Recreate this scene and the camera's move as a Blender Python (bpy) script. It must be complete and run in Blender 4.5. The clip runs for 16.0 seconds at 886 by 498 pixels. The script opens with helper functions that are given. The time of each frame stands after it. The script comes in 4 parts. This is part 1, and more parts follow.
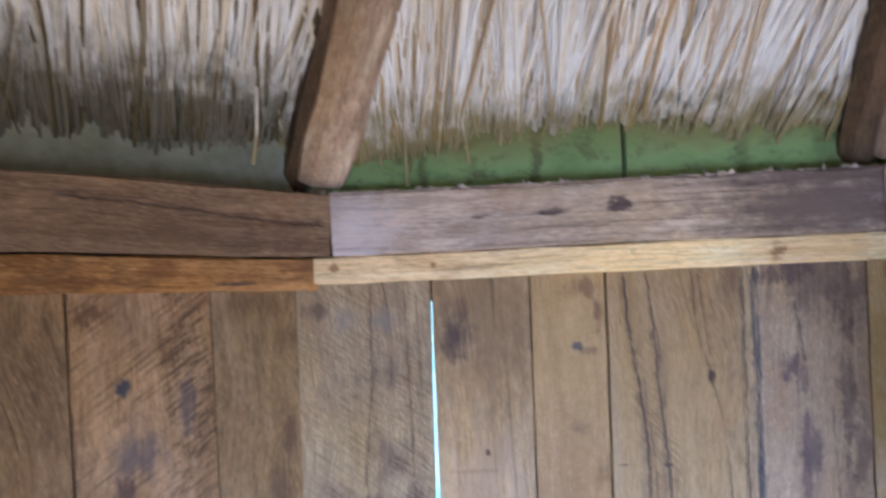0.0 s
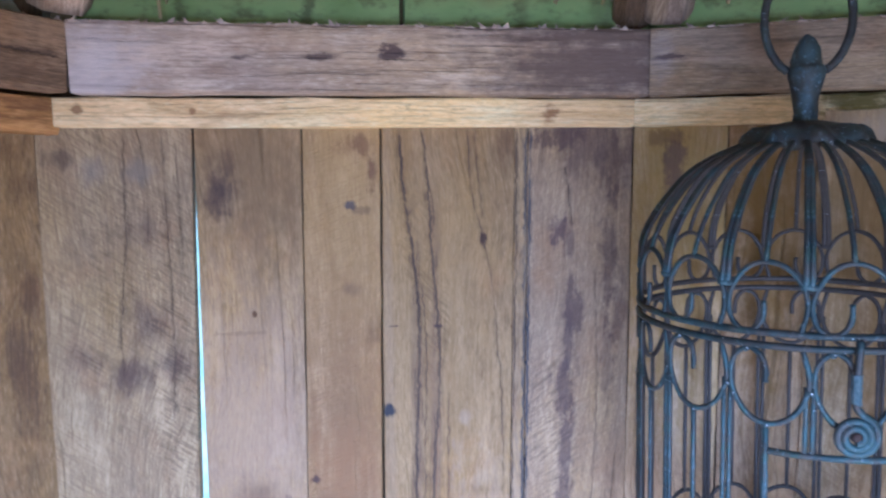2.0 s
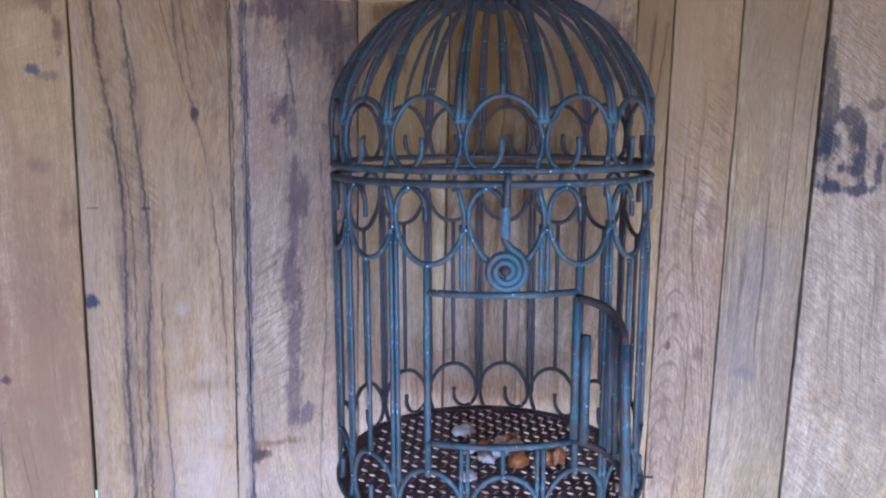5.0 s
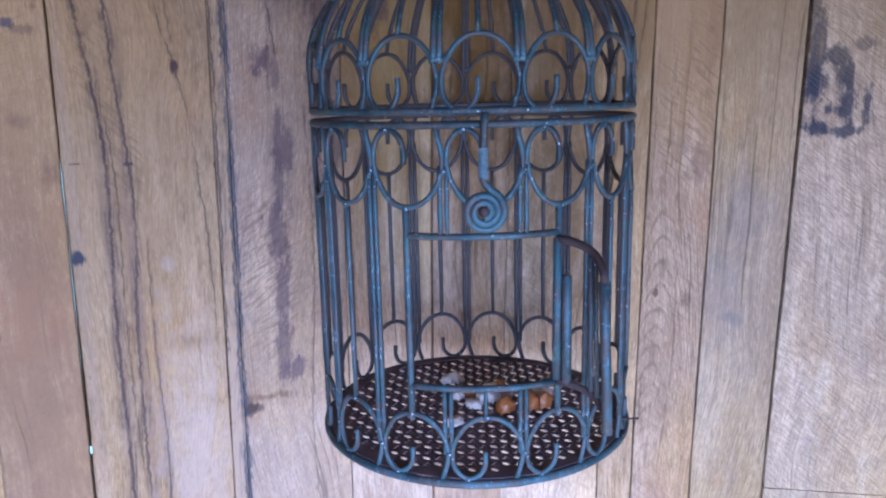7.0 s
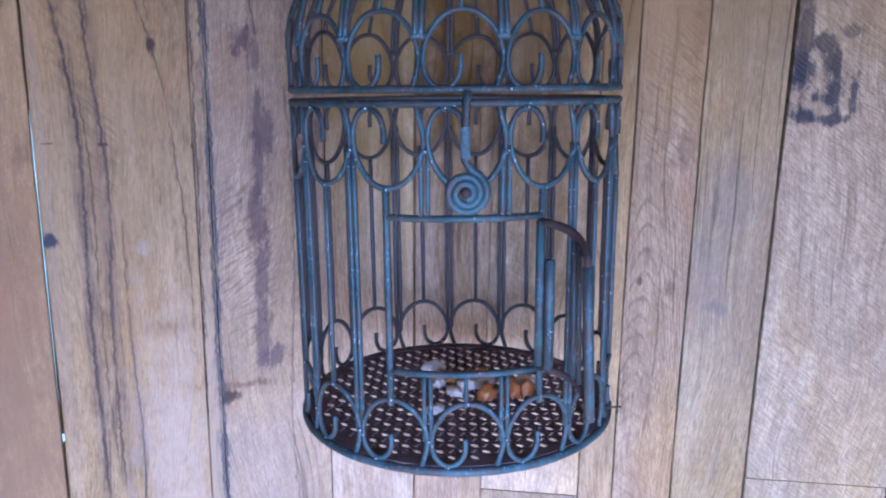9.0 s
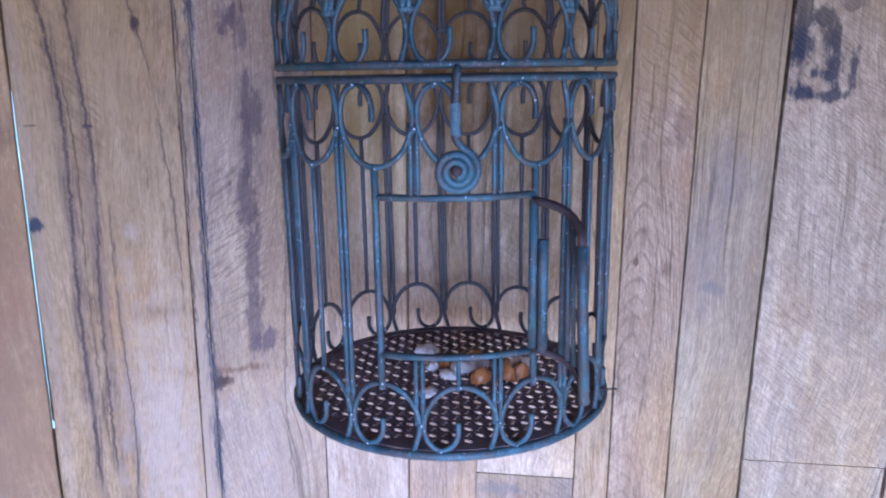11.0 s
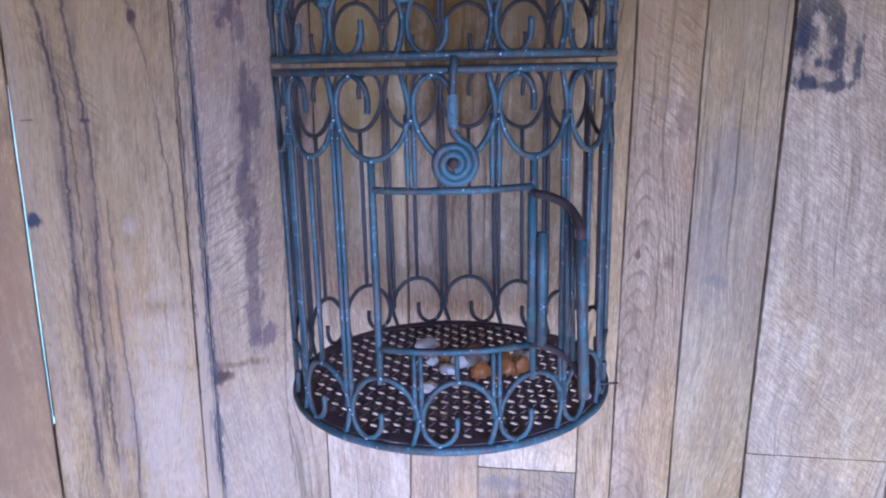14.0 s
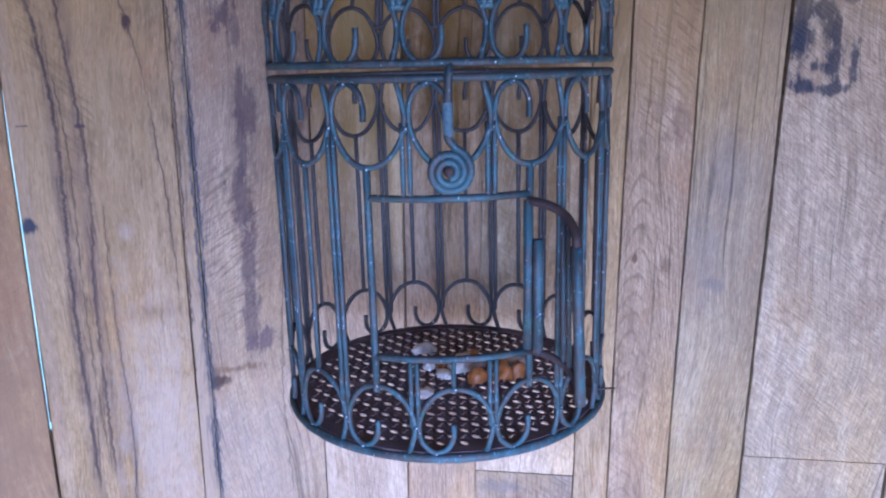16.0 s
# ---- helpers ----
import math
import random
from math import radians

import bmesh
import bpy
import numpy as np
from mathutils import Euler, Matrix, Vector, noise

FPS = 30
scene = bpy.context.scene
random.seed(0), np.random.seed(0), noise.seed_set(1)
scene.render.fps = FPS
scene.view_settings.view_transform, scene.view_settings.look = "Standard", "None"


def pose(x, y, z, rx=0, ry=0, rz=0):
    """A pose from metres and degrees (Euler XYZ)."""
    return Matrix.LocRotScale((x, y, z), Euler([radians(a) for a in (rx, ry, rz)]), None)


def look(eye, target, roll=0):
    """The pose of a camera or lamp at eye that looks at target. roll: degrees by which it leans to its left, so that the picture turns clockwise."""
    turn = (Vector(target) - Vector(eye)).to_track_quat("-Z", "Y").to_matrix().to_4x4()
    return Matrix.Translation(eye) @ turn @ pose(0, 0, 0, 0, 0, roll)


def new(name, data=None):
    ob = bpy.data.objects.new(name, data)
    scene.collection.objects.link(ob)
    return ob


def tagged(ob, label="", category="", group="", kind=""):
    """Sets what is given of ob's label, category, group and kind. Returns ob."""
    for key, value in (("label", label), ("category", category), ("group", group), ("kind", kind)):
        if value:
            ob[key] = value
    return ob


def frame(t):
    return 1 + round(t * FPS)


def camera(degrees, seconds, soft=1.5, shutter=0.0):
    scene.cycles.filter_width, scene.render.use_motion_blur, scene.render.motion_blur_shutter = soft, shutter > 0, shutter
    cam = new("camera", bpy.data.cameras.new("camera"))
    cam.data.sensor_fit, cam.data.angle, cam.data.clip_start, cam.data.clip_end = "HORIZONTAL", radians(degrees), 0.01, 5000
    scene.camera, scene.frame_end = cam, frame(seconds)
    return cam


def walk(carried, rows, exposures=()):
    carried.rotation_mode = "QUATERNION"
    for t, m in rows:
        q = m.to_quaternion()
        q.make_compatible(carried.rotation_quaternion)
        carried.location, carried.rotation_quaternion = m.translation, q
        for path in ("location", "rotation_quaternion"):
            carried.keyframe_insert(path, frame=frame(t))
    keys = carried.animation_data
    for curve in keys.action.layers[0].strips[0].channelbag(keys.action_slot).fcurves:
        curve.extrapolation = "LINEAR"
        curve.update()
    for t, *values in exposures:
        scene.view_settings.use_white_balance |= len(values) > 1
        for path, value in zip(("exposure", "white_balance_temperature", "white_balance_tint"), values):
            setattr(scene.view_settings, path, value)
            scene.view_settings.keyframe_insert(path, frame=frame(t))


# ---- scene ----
cam = camera(61.9, 16.0, soft=2.2, shutter=0.4)
PATH = [
    (0, (-0.0580, -0.0040, 1.7635), (-0.1597, 1.9933, 1.7464), -2.75),
    (0.5, (-0.0050, 0.0204, 1.7253), (0.0139, 2.0165, 1.6017), -3.16),
    (1, (0.0286, 0.0303, 1.7099), (0.0983, 2.0182, 1.5014), -2.39),
    (1.5, (0.0469, 0.0297, 1.6910), (0.2032, 2.0102, 1.4611), -1.20),
    (2, (0.0616, 0.0308, 1.6771), (0.3268, 1.9968, 1.4234), -0.37),
    (2.5, (0.0911, 0.0317, 1.6584), (0.4708, 1.9768, 1.3894), -0.30),
    (3, (0.1269, 0.0311, 1.6447), (0.5709, 1.9584, 1.3472), 0.16),
    (3.5, (0.1451, 0.0381, 1.6202), (0.6714, 1.9373, 1.2797), 0.87),
    (4, (0.1832, 0.0335, 1.6097), (0.8046, 1.9051, 1.2768), 1.58),
    (4.5, (0.2244, 0.0229, 1.5801), (0.8702, 1.8862, 1.2471), 1.39),
    (7, (0.2573, 0.0076, 1.5375), (0.9036, 1.8497, 1.1028), -0.05),
    (7.5, (0.2640, 0.0102, 1.5336), (0.9199, 1.8506, 1.1061), 0.22),
    (8, (0.2670, 0.0139, 1.5298), (0.9356, 1.8451, 1.0828), 0.31),
    (8.5, (0.2665, 0.0143, 1.5243), (0.9421, 1.8446, 1.0845), 0.57),
    (9, (0.2662, 0.0185, 1.5245), (0.9472, 1.8439, 1.0729), 0.71),
    (11.5, (0.2830, 0.0300, 1.5159), (0.9660, 1.8436, 1.0215), 0.30),
    (12, (0.2876, 0.0280, 1.5155), (0.9715, 1.8401, 1.0171), 0.39),
    (12.5, (0.2812, 0.0337, 1.5159), (0.9664, 1.8419, 1.0050), 0.39),
    (13, (0.2837, 0.0340, 1.5153), (0.9691, 1.8438, 1.0105), -0.09),
    (13.5, (0.2836, 0.0317, 1.5161), (0.9594, 1.8449, 1.0104), 0.01),
    (14, (0.2852, 0.0337, 1.5150), (0.9545, 1.8487, 1.0075), 0.01),
    (14.5, (0.2837, 0.0351, 1.5143), (0.9571, 1.8491, 1.0083), 0.01),
    (15, (0.2854, 0.0371, 1.5201), (0.9594, 1.8489, 1.0072), -0.04),
    (15.5, (0.2880, 0.0355, 1.5176), (0.9646, 1.8480, 1.0107), -0.15),
    (16, (0.2879, 0.0357, 1.5233), (0.9616, 1.8473, 1.0095), -0.14),
]
EXPOSURES = [(0, 1.77, 4790, 14), (1.5, 1.76, 4690, 17), (3, 1.74, 4630, 20), (4.5, 1.70, 4620, 23), (9, 1.65, 4530, 27), (16, 1.55, 4480, 28)]
walk(cam, [(t, look(eye, target, roll)) for t, eye, target, roll in PATH], EXPOSURES)

# ---------------------------------------------------------------- daylight
world = bpy.data.worlds.new("daylight")
scene.world = world
world.use_nodes = True
wt = world.node_tree
sky = wt.nodes.new("ShaderNodeTexSky")
sky.sky_type, sky.sun_disc = "NISHITA", False
sky.sun_elevation, sky.sun_rotation = radians(50), radians(160)
wt.nodes["Background"].inputs["Strength"].default_value = 0.08
wt.links.new(sky.outputs["Color"], wt.nodes["Background"].inputs["Color"])

sun_data = bpy.data.lights.new("sun", "SUN")
sun_data.energy, sun_data.angle, sun_data.color = 5.0, radians(0.6), (1.0, 0.91, 0.77)
sun = new("sun", sun_data)
sun.matrix_world = look((0, 0, 6), (0.9, 2.4, 2.6))

# the sky's light that comes in by the wide doorway
door_light = bpy.data.lights.new("doorway_daylight", "AREA")
door_light.shape, door_light.size, door_light.size_y = "RECTANGLE", 0.85, 1.2
door_light.energy, door_light.color, door_light.spread = 12.4, (0.648, 0.770, 1.0), radians(104)
doorway_daylight = new("doorway_daylight", door_light)
doorway_daylight.matrix_world = look((0.10, -0.84, 0.92), (0.42, 1.0, 0.15))


# ---------------------------------------------------------------- materials
class Graph:
    """A small builder of node materials."""

    def __init__(self, name):
        self.mat = bpy.data.materials.new(name)
        self.mat.use_nodes = True
        self.tree = self.mat.node_tree
        self.shader = self.tree.nodes["Principled BSDF"]

    def node(self, kind):
        return self.tree.nodes.new(kind)

    def put(self, socket, value):
        if isinstance(value, bpy.types.NodeSocket):
            self.tree.links.new(value, socket)
        elif isinstance(value, (tuple, list)) and len(value) == 3 and socket.type == "RGBA":
            socket.default_value = (*value, 1)
        else:
            socket.default_value = value

    def math(self, op, a, b=0.0, c=0.0):
        n = self.node("ShaderNodeMath")
        n.operation = op
        for s, v in zip(n.inputs, (a, b, c)):
            self.put(s, v)
        return n.outputs[0]

    def vec(self, op, a, b):
        n = self.node("ShaderNodeVectorMath")
        n.operation = op
        self.put(n.inputs[0], a)
        self.put(n.inputs[1], b)
        return n.outputs["Value" if op in ("DOT_PRODUCT", "LENGTH") else "Vector"]

    def mix(self, fac, a, b, blend="MIX"):
        n = self.node("ShaderNodeMix")
        n.data_type, n.blend_type = "RGBA", blend
        self.put(n.inputs[0], fac)
        self.put(n.inputs[6], a)
        self.put(n.inputs[7], b)
        return n.outputs[2]

    def step(self, value, lo, hi):
        n = self.node("ShaderNodeMapRange")
        n.interpolation_type = "SMOOTHSTEP"
        for i, v in ((0, value), (1, lo), (2, hi)):
            self.put(n.inputs[i], v)
        return n.outputs[0]

    def noise(self, vector, scale=(1, 1, 1), shift=0.0, detail=4.0, rough=0.55, distort=0.0):
        v = self.vec("MULTIPLY", vector, scale)
        v = self.vec("ADD", v, (shift, shift * 1.7, shift * 0.6))
        n = self.node("ShaderNodeTexNoise")
        self.put(n.inputs["Vector"], v)
        n.inputs["Scale"].default_value = 1.0
        n.inputs["Detail"].default_value = detail
        n.inputs["Roughness"].default_value = rough
        n.inputs["Distortion"].default_value = distort
        return n.outputs["Fac"]

    def done(self, colour, roughness=0.8, height=None, bump=0.3, reach=0.002, metal=0.0, specular=0.3):
        sh = self.shader
        self.put(sh.inputs["Base Color"], colour)
        self.put(sh.inputs["Roughness"], roughness)
        sh.inputs["Metallic"].default_value = metal
        sh.inputs["Specular IOR Level"].default_value = specular
        if height is not None:
            b = self.node("ShaderNodeBump")
            b.inputs["Strength"].default_value = bump
            b.inputs["Distance"].default_value = reach
            self.put(b.inputs["Height"], height)
            self.put(sh.inputs["Normal"], b.outputs[0])
        return self.mat


GREY_STAIN = (0.060, 0.036, 0.036)
BROWN_STAIN = (0.085, 0.042, 0.019)
BLUE_STAIN = (0.034, 0.039, 0.055)
CRACK = (0.060, 0.040, 0.030)
BLUE_CRACK = (0.048, 0.052, 0.062)


def wood(name, light, dark, seed, along="z", lines=0.45, saw=0.0, saw_tilt=0.6, ring=0.0, ring_x=0.0, blotch=0.4,
         stains_and_light=(), cracks=(), veins=(), hatch=(), weather=0.0, ribs=None, ring_top=9.0, roughness=0.72):
    """Old sawn timber with its grain along one axis. stains: (s, z, half width, half height, strength, colour),
    with a seventh True for a soft edge; cracks: (line of s, z from the top, half width, strength, colour) of dark grain
    that runs down the board; hatch: (s, z, half width, half height, strength) of slanting saw cuts."""
    light, dark = ((c[0], 0.985 * c[1], 0.88 * c[2]) for c in (light, dark))
    g = Graph(name)
    p = g.node("ShaderNodeTexCoord").outputs["Object"]
    sep = g.node("ShaderNodeSeparateXYZ")
    g.put(sep.inputs[0], p)
    across, up = (sep.outputs[0], sep.outputs[2]) if along == "z" else (sep.outputs[2], sep.outputs[0])
    stretch = (lambda a, b: (a, a, b)) if along == "z" else (lambda a, b: (b, a, a))
    drift = g.math("MULTIPLY", g.noise(p, stretch(2.6, 1.7), seed + 81, 2, 0.5), 0.16 if along == "z" else 0.03)
    flow = g.node("ShaderNodeCombineXYZ")
    g.put(flow.inputs[0 if along == "z" else 2], drift)
    q = g.vec("ADD", p, flow.outputs[0])
    broad = g.noise(p, stretch(11, 1.1), seed, 3)
    fibre = g.noise(q, stretch(75, 2.6), seed + 3, 6, 0.65, 0.3)
    fine = g.noise(q, stretch(420, 16), seed + 7, 3, 0.6)
    patch = g.noise(p, stretch(7, 4.5), seed + 11, 5, 0.6)
    mottle = g.noise(p, stretch(38, 26), seed + 13, 4, 0.65)
    cloud = g.noise(p, stretch(26, 7), seed + 23, 5, 0.65)
    tone = g.math("ADD", g.math("MULTIPLY", fibre, 0.25 + 0.4 * lines), g.math("MULTIPLY", broad, 0.45 - 0.4 * lines))
    tone = g.math("ADD", tone, g.math("MULTIPLY", cloud, 0.3))
    tone = g.step(tone, 0.39, 0.61)
    colour = g.mix(tone, dark, light)
    gold = g.step(g.noise(p, stretch(6, 2.0), seed + 71, 4, 0.6), 0.42, 0.62)
    colour = g.mix(g.math("MULTIPLY", gold, 0.58), colour, (light[0] * 0.94, light[1] * 0.83, light[2] * 0.50))
    grime = g.noise(p, stretch(19, 8), seed + 73, 6, 0.68, 0.6)
    colour = g.mix(g.math("MULTIPLY", g.step(grime, 0.52, 0.68), 0.42 * blotch + 0.10), colour, (0.55 * dark[0], 0.53 * dark[1], 0.70 * dark[2]))
    height = g.math("ADD", g.math("MULTIPLY", fibre, 0.7), g.math("MULTIPLY", fine, 0.5))
    if ring:
        d = g.math("SUBTRACT", across, ring_x)
        bend = g.noise(p, stretch(5, 2.2), seed + 21, 2)
        hill = g.math("ADD", g.math("MULTIPLY", g.math("MULTIPLY", d, d), 900.0), g.math("MULTIPLY", up, 12.0))
        hill = g.math("ADD", hill, g.math("MULTIPLY", bend, 2.6))
        hill = g.math("ADD", hill, g.math("MULTIPLY", g.noise(p, stretch(46, 30), seed + 22, 3), 0.30))
        wave = g.math("SINE", g.math("MULTIPLY", hill, 17.0))
        low = g.math("SUBTRACT", 1.0, g.step(up, ring_top - 0.04, ring_top + 0.04))
        arch = g.math("MULTIPLY", g.math("MULTIPLY", g.step(wave, 0.55, 1.0), g.step(broad, 0.30, 0.52)), low)
        colour = g.mix(g.math("MULTIPLY", arch, ring), colour, tuple(0.50 * c for c in dark))
    dust = g.step(g.math("ADD", g.math("MULTIPLY", patch, 0.65), g.math("MULTIPLY", mottle, 0.35)), 0.40, 0.60)
    colour = g.mix(g.math("MULTIPLY", g.math("SUBTRACT", 1.0, dust), blotch), colour, tuple(0.45 * c for c in dark))
    colour = g.mix(g.math("MULTIPLY", g.step(fine, 0.48, 0.68), 0.50), colour, tuple(0.42 * c for c in dark))
    speck = g.step(g.noise(p, stretch(120, 70), seed + 37, 3, 0.6), 0.66, 0.74)
    colour = g.mix(g.math("MULTIPLY", speck, 0.4), colour, tuple(0.35 * c for c in dark))
    hair = g.noise(q, stretch(210, 3.2), seed + 17, 5, 0.6, 0.4)
    hair = g.math("MULTIPLY", g.step(hair, 0.57, 0.70), g.step(g.noise(p, stretch(14, 2.5), seed + 19, 3), 0.38, 0.62))
    colour = g.mix(g.math("MULTIPLY", hair, 0.7), colour, tuple(0.34 * c for c in dark))
    pale = g.step(g.noise(p, stretch(24, 5), seed + 29, 5, 0.65), 0.52, 0.74)
    colour = g.mix(g.math("MULTIPLY", pale, 0.5), colour, tuple(min(0.82, 1.28 * c + 0.03) for c in light))
    height = g.math("SUBTRACT", height, hair)
    grit = g.noise(p, stretch(170, 60), seed + 47, 4, 0.7)
    colour = g.mix(g.math("MULTIPLY", g.step(grit, 0.5, 0.72), 0.42), colour, tuple(0.5 * c for c in dark))
    warm = g.step(g.noise(p, stretch(15, 9), seed + 49, 5, 0.65), 0.5, 0.72)
    colour = g.mix(g.math("MULTIPLY", warm, 0.48), colour, (0.27, 0.145, 0.06))
    grain = g.noise(q, stretch(520, 75), seed + 83, 4, 0.7)
    colour = g.mix(g.math("MULTIPLY", g.step(grain, 0.50, 0.68), 0.50), colour, tuple(0.5 * c for c in dark))
    colour = g.mix(g.math("MULTIPLY", g.step(grain, 0.49, 0.30), 0.36), colour, tuple(min(0.82, 1.3 * c + 0.04) for c in light))
    height = g.math("SUBTRACT", height, g.math("MULTIPLY", grain, 0.5))
    if ribs:
        tilt, often, deep = ribs
        comb = g.node("ShaderNodeCombineXYZ")
        g.put(comb.inputs[0], g.math("MULTIPLY", g.math("ADD", up, g.math("MULTIPLY", across, tilt)), often))
        g.put(comb.inputs[1], g.math("MULTIPLY", g.math("SUBTRACT", across, g.math("MULTIPLY", up, tilt)), often * 0.16))
        rib = g.step(g.noise(comb.outputs[0], (1, 1, 1), seed + 85, 3, 0.65), 0.42, 0.66)
        colour = g.mix(g.math("MULTIPLY", rib, 0.5 * deep), colour, tuple(0.6 * c for c in dark))
        height = g.math("SUBTRACT", height, g.math("MULTIPLY", rib, deep))
    if weather:
        grey = g.step(g.noise(p, stretch(9, 1.6), seed + 31, 4), 0.35, 0.7)
        colour = g.mix(g.math("MULTIPLY", grey, weather), colour, (0.33, 0.275, 0.23))
    if saw:
        comb = g.node("ShaderNodeCombineXYZ")
        g.put(comb.inputs[0], g.math("MULTIPLY", g.math("ADD", up, g.math("MULTIPLY", across, saw_tilt)), 230.0))
        g.put(comb.inputs[1], g.math("MULTIPLY", g.math("SUBTRACT", across, g.math("MULTIPLY", up, saw_tilt)), 15.0))
        cut = g.noise(comb.outputs[0], (1, 1, 1), seed + 41, 3, 0.6, 0.25)
        where = g.step(g.noise(p, (16, 16, 9), seed + 43, 5, 0.65), 0.32, 0.58)
        cut = g.math("MULTIPLY", g.step(cut, 0.46, 0.66), g.math("MULTIPLY", where, saw))
        colour = g.mix(cut, colour, tuple(0.42 * c for c in dark))
        height = g.math("SUBTRACT", height, g.math("MULTIPLY", cut, 0.7))
    for middle, reach, often, strength in veins:
        sway = g.math("ADD", g.math("MULTIPLY", g.noise(p, stretch(4, 2.6), seed + 61, 4, 0.6), 0.10), g.math("MULTIPLY", g.noise(p, stretch(40, 14), seed + 63, 3), 0.006))
        comb = g.node("ShaderNodeCombineXYZ")
        g.put(comb.inputs[0], g.math("MULTIPLY", g.math("ADD", across, g.math("MULTIPLY", sway, 0.5)), often))
        g.put(comb.inputs[1], g.math("MULTIPLY", up, 2.2))
        line = g.step(g.noise(comb.outputs[0], (1, 1, 1), seed + 69, 4, 0.6, 0.3), 0.56, 0.68)
        near = g.math("SUBTRACT", 1.0, g.step(g.math("ABSOLUTE", g.math("SUBTRACT", across, middle)), reach * 0.6, reach))
        gate = g.step(g.noise(p, stretch(26, 3), seed + 67, 5, 0.65), 0.44, 0.62)
        colour = g.mix(g.math("MULTIPLY", line, g.math("MULTIPLY", g.math("MULTIPLY", near, gate), strength)), colour, (0.052, 0.033, 0.027))
    for s, z, rs, rz, strength in hatch:
        comb = g.node("ShaderNodeCombineXYZ")
        g.put(comb.inputs[0], g.math("MULTIPLY", g.math("ADD", up, g.math("MULTIPLY", across, saw_tilt)), 210.0))
        g.put(comb.inputs[1], g.math("MULTIPLY", g.math("SUBTRACT", across, g.math("MULTIPLY", up, saw_tilt)), 30.0))
        cut = g.step(g.noise(comb.outputs[0], (1, 1, 1), seed + 97 + s, 3, 0.6, 0.3), 0.50, 0.62)
        ds = g.math("DIVIDE", g.math("SUBTRACT", across, s), rs)
        dz = g.math("DIVIDE", g.math("SUBTRACT", up, z), rz)
        far = g.math("ADD", g.math("MULTIPLY", ds, ds), g.math("MULTIPLY", dz, dz))
        cut = g.math("MULTIPLY", cut, g.math("MULTIPLY", g.math("SUBTRACT", 1.0, g.step(far, 0.25, 1.1)), strength))
        colour = g.mix(cut, colour, tuple(0.30 * c for c in dark))
        height = g.math("SUBTRACT", height, g.math("MULTIPLY", cut, 0.8))
    if cracks or stains_and_light:
        ragged = g.noise(p, stretch(58, 34), seed + 51, 6, 0.72)
    # Large soft ones on upper boards hold warm dim light, not stain.
    for s, z, rs, rz, strength, shade, *edge in stains_and_light:
        ds = g.math("DIVIDE", g.math("SUBTRACT", across, s), rs)
        dz = g.math("DIVIDE", g.math("SUBTRACT", up, z), rz)
        far = g.math("SQRT", g.math("ADD", g.math("MULTIPLY", ds, ds), g.math("MULTIPLY", dz, dz)))
        soft = bool(edge) or rs * rz > 0.0029
        far = g.math("ADD", far, g.math("MULTIPLY", g.math("SUBTRACT", ragged, 0.5), 2.2 if soft else 3.4))
        far = g.math("ADD", far, g.math("MULTIPLY", g.math("SUBTRACT", fibre, 0.5), 1.6))
        mask = g.math("MULTIPLY", g.math("SUBTRACT", 1.0, g.step(far, 0.10 if soft else 0.45, 1.55 if soft else 1.22)), strength)
        colour = g.mix(mask, colour, shade)
    for n, (line, half, strength, shade) in enumerate(cracks):
        (s_top, z_top), (s_end, z_end) = line[0], line[-1]
        curve = g.node("ShaderNodeFloatCurve")
        knots = curve.mapping.curves[0].points
        rows = [((z - z_end) / (z_top - z_end), 0.5 + (s - s_top) * 4.0) for s, z in reversed(line)]
        knots[0].location, knots[1].location = rows[0], rows[-1]
        for row in rows[1:-1]:
            knots.new(*row)
        curve.mapping.update()
        rise = g.math("DIVIDE", g.math("SUBTRACT", up, z_end), z_top - z_end)
        g.put(curve.inputs["Value"], g.math("MINIMUM", g.math("MAXIMUM", rise, 0.0), 1.0))
        middle = g.math("ADD", g.math("MULTIPLY", g.math("SUBTRACT", curve.outputs[0], 0.5), 0.25), s_top)
        jag = g.noise(p, stretch(6, 60), seed + 7 * n, 5, 0.75)
        off = g.math("ADD", g.math("SUBTRACT", across, middle), g.math("MULTIPLY", g.math("SUBTRACT", jag, 0.5), 0.008 + 1.2 * half))
        off = g.math("ABSOLUTE", off)
        broken = g.step(g.noise(p, stretch(10, 22), seed + 9 * n + 5, 4, 0.65), 0.34, 0.52)
        core = g.math("MULTIPLY", g.math("SUBTRACT", 1.0, g.step(off, half * 0.25, half)), g.math("ADD", 0.45, g.math("MULTIPLY", broken, 0.55)))
        torn = g.step(g.noise(q, stretch(260, 14), seed + 59 + n, 4, 0.65, 0.5), 0.46, 0.66)
        halo = g.math("MULTIPLY", g.math("SUBTRACT", 1.0, g.step(off, half, half * 4.5)), g.math("MULTIPLY", g.math("MULTIPLY", torn, broken), 0.75))
        ends = g.math("MULTIPLY", g.step(rise, -0.01, 0.06), g.math("SUBTRACT", 1.0, g.step(rise, 0.98, 1.01)))
        mask = g.math("MULTIPLY", g.math("MAXIMUM", core, halo), g.math("MULTIPLY", ends, strength))
        colour = g.mix(mask, colour, shade)
        height = g.math("SUBTRACT", height, g.math("MULTIPLY", mask, 0.8))
    return g.done(colour, roughness, height, 0.75, 0.0020, specular=0.25)


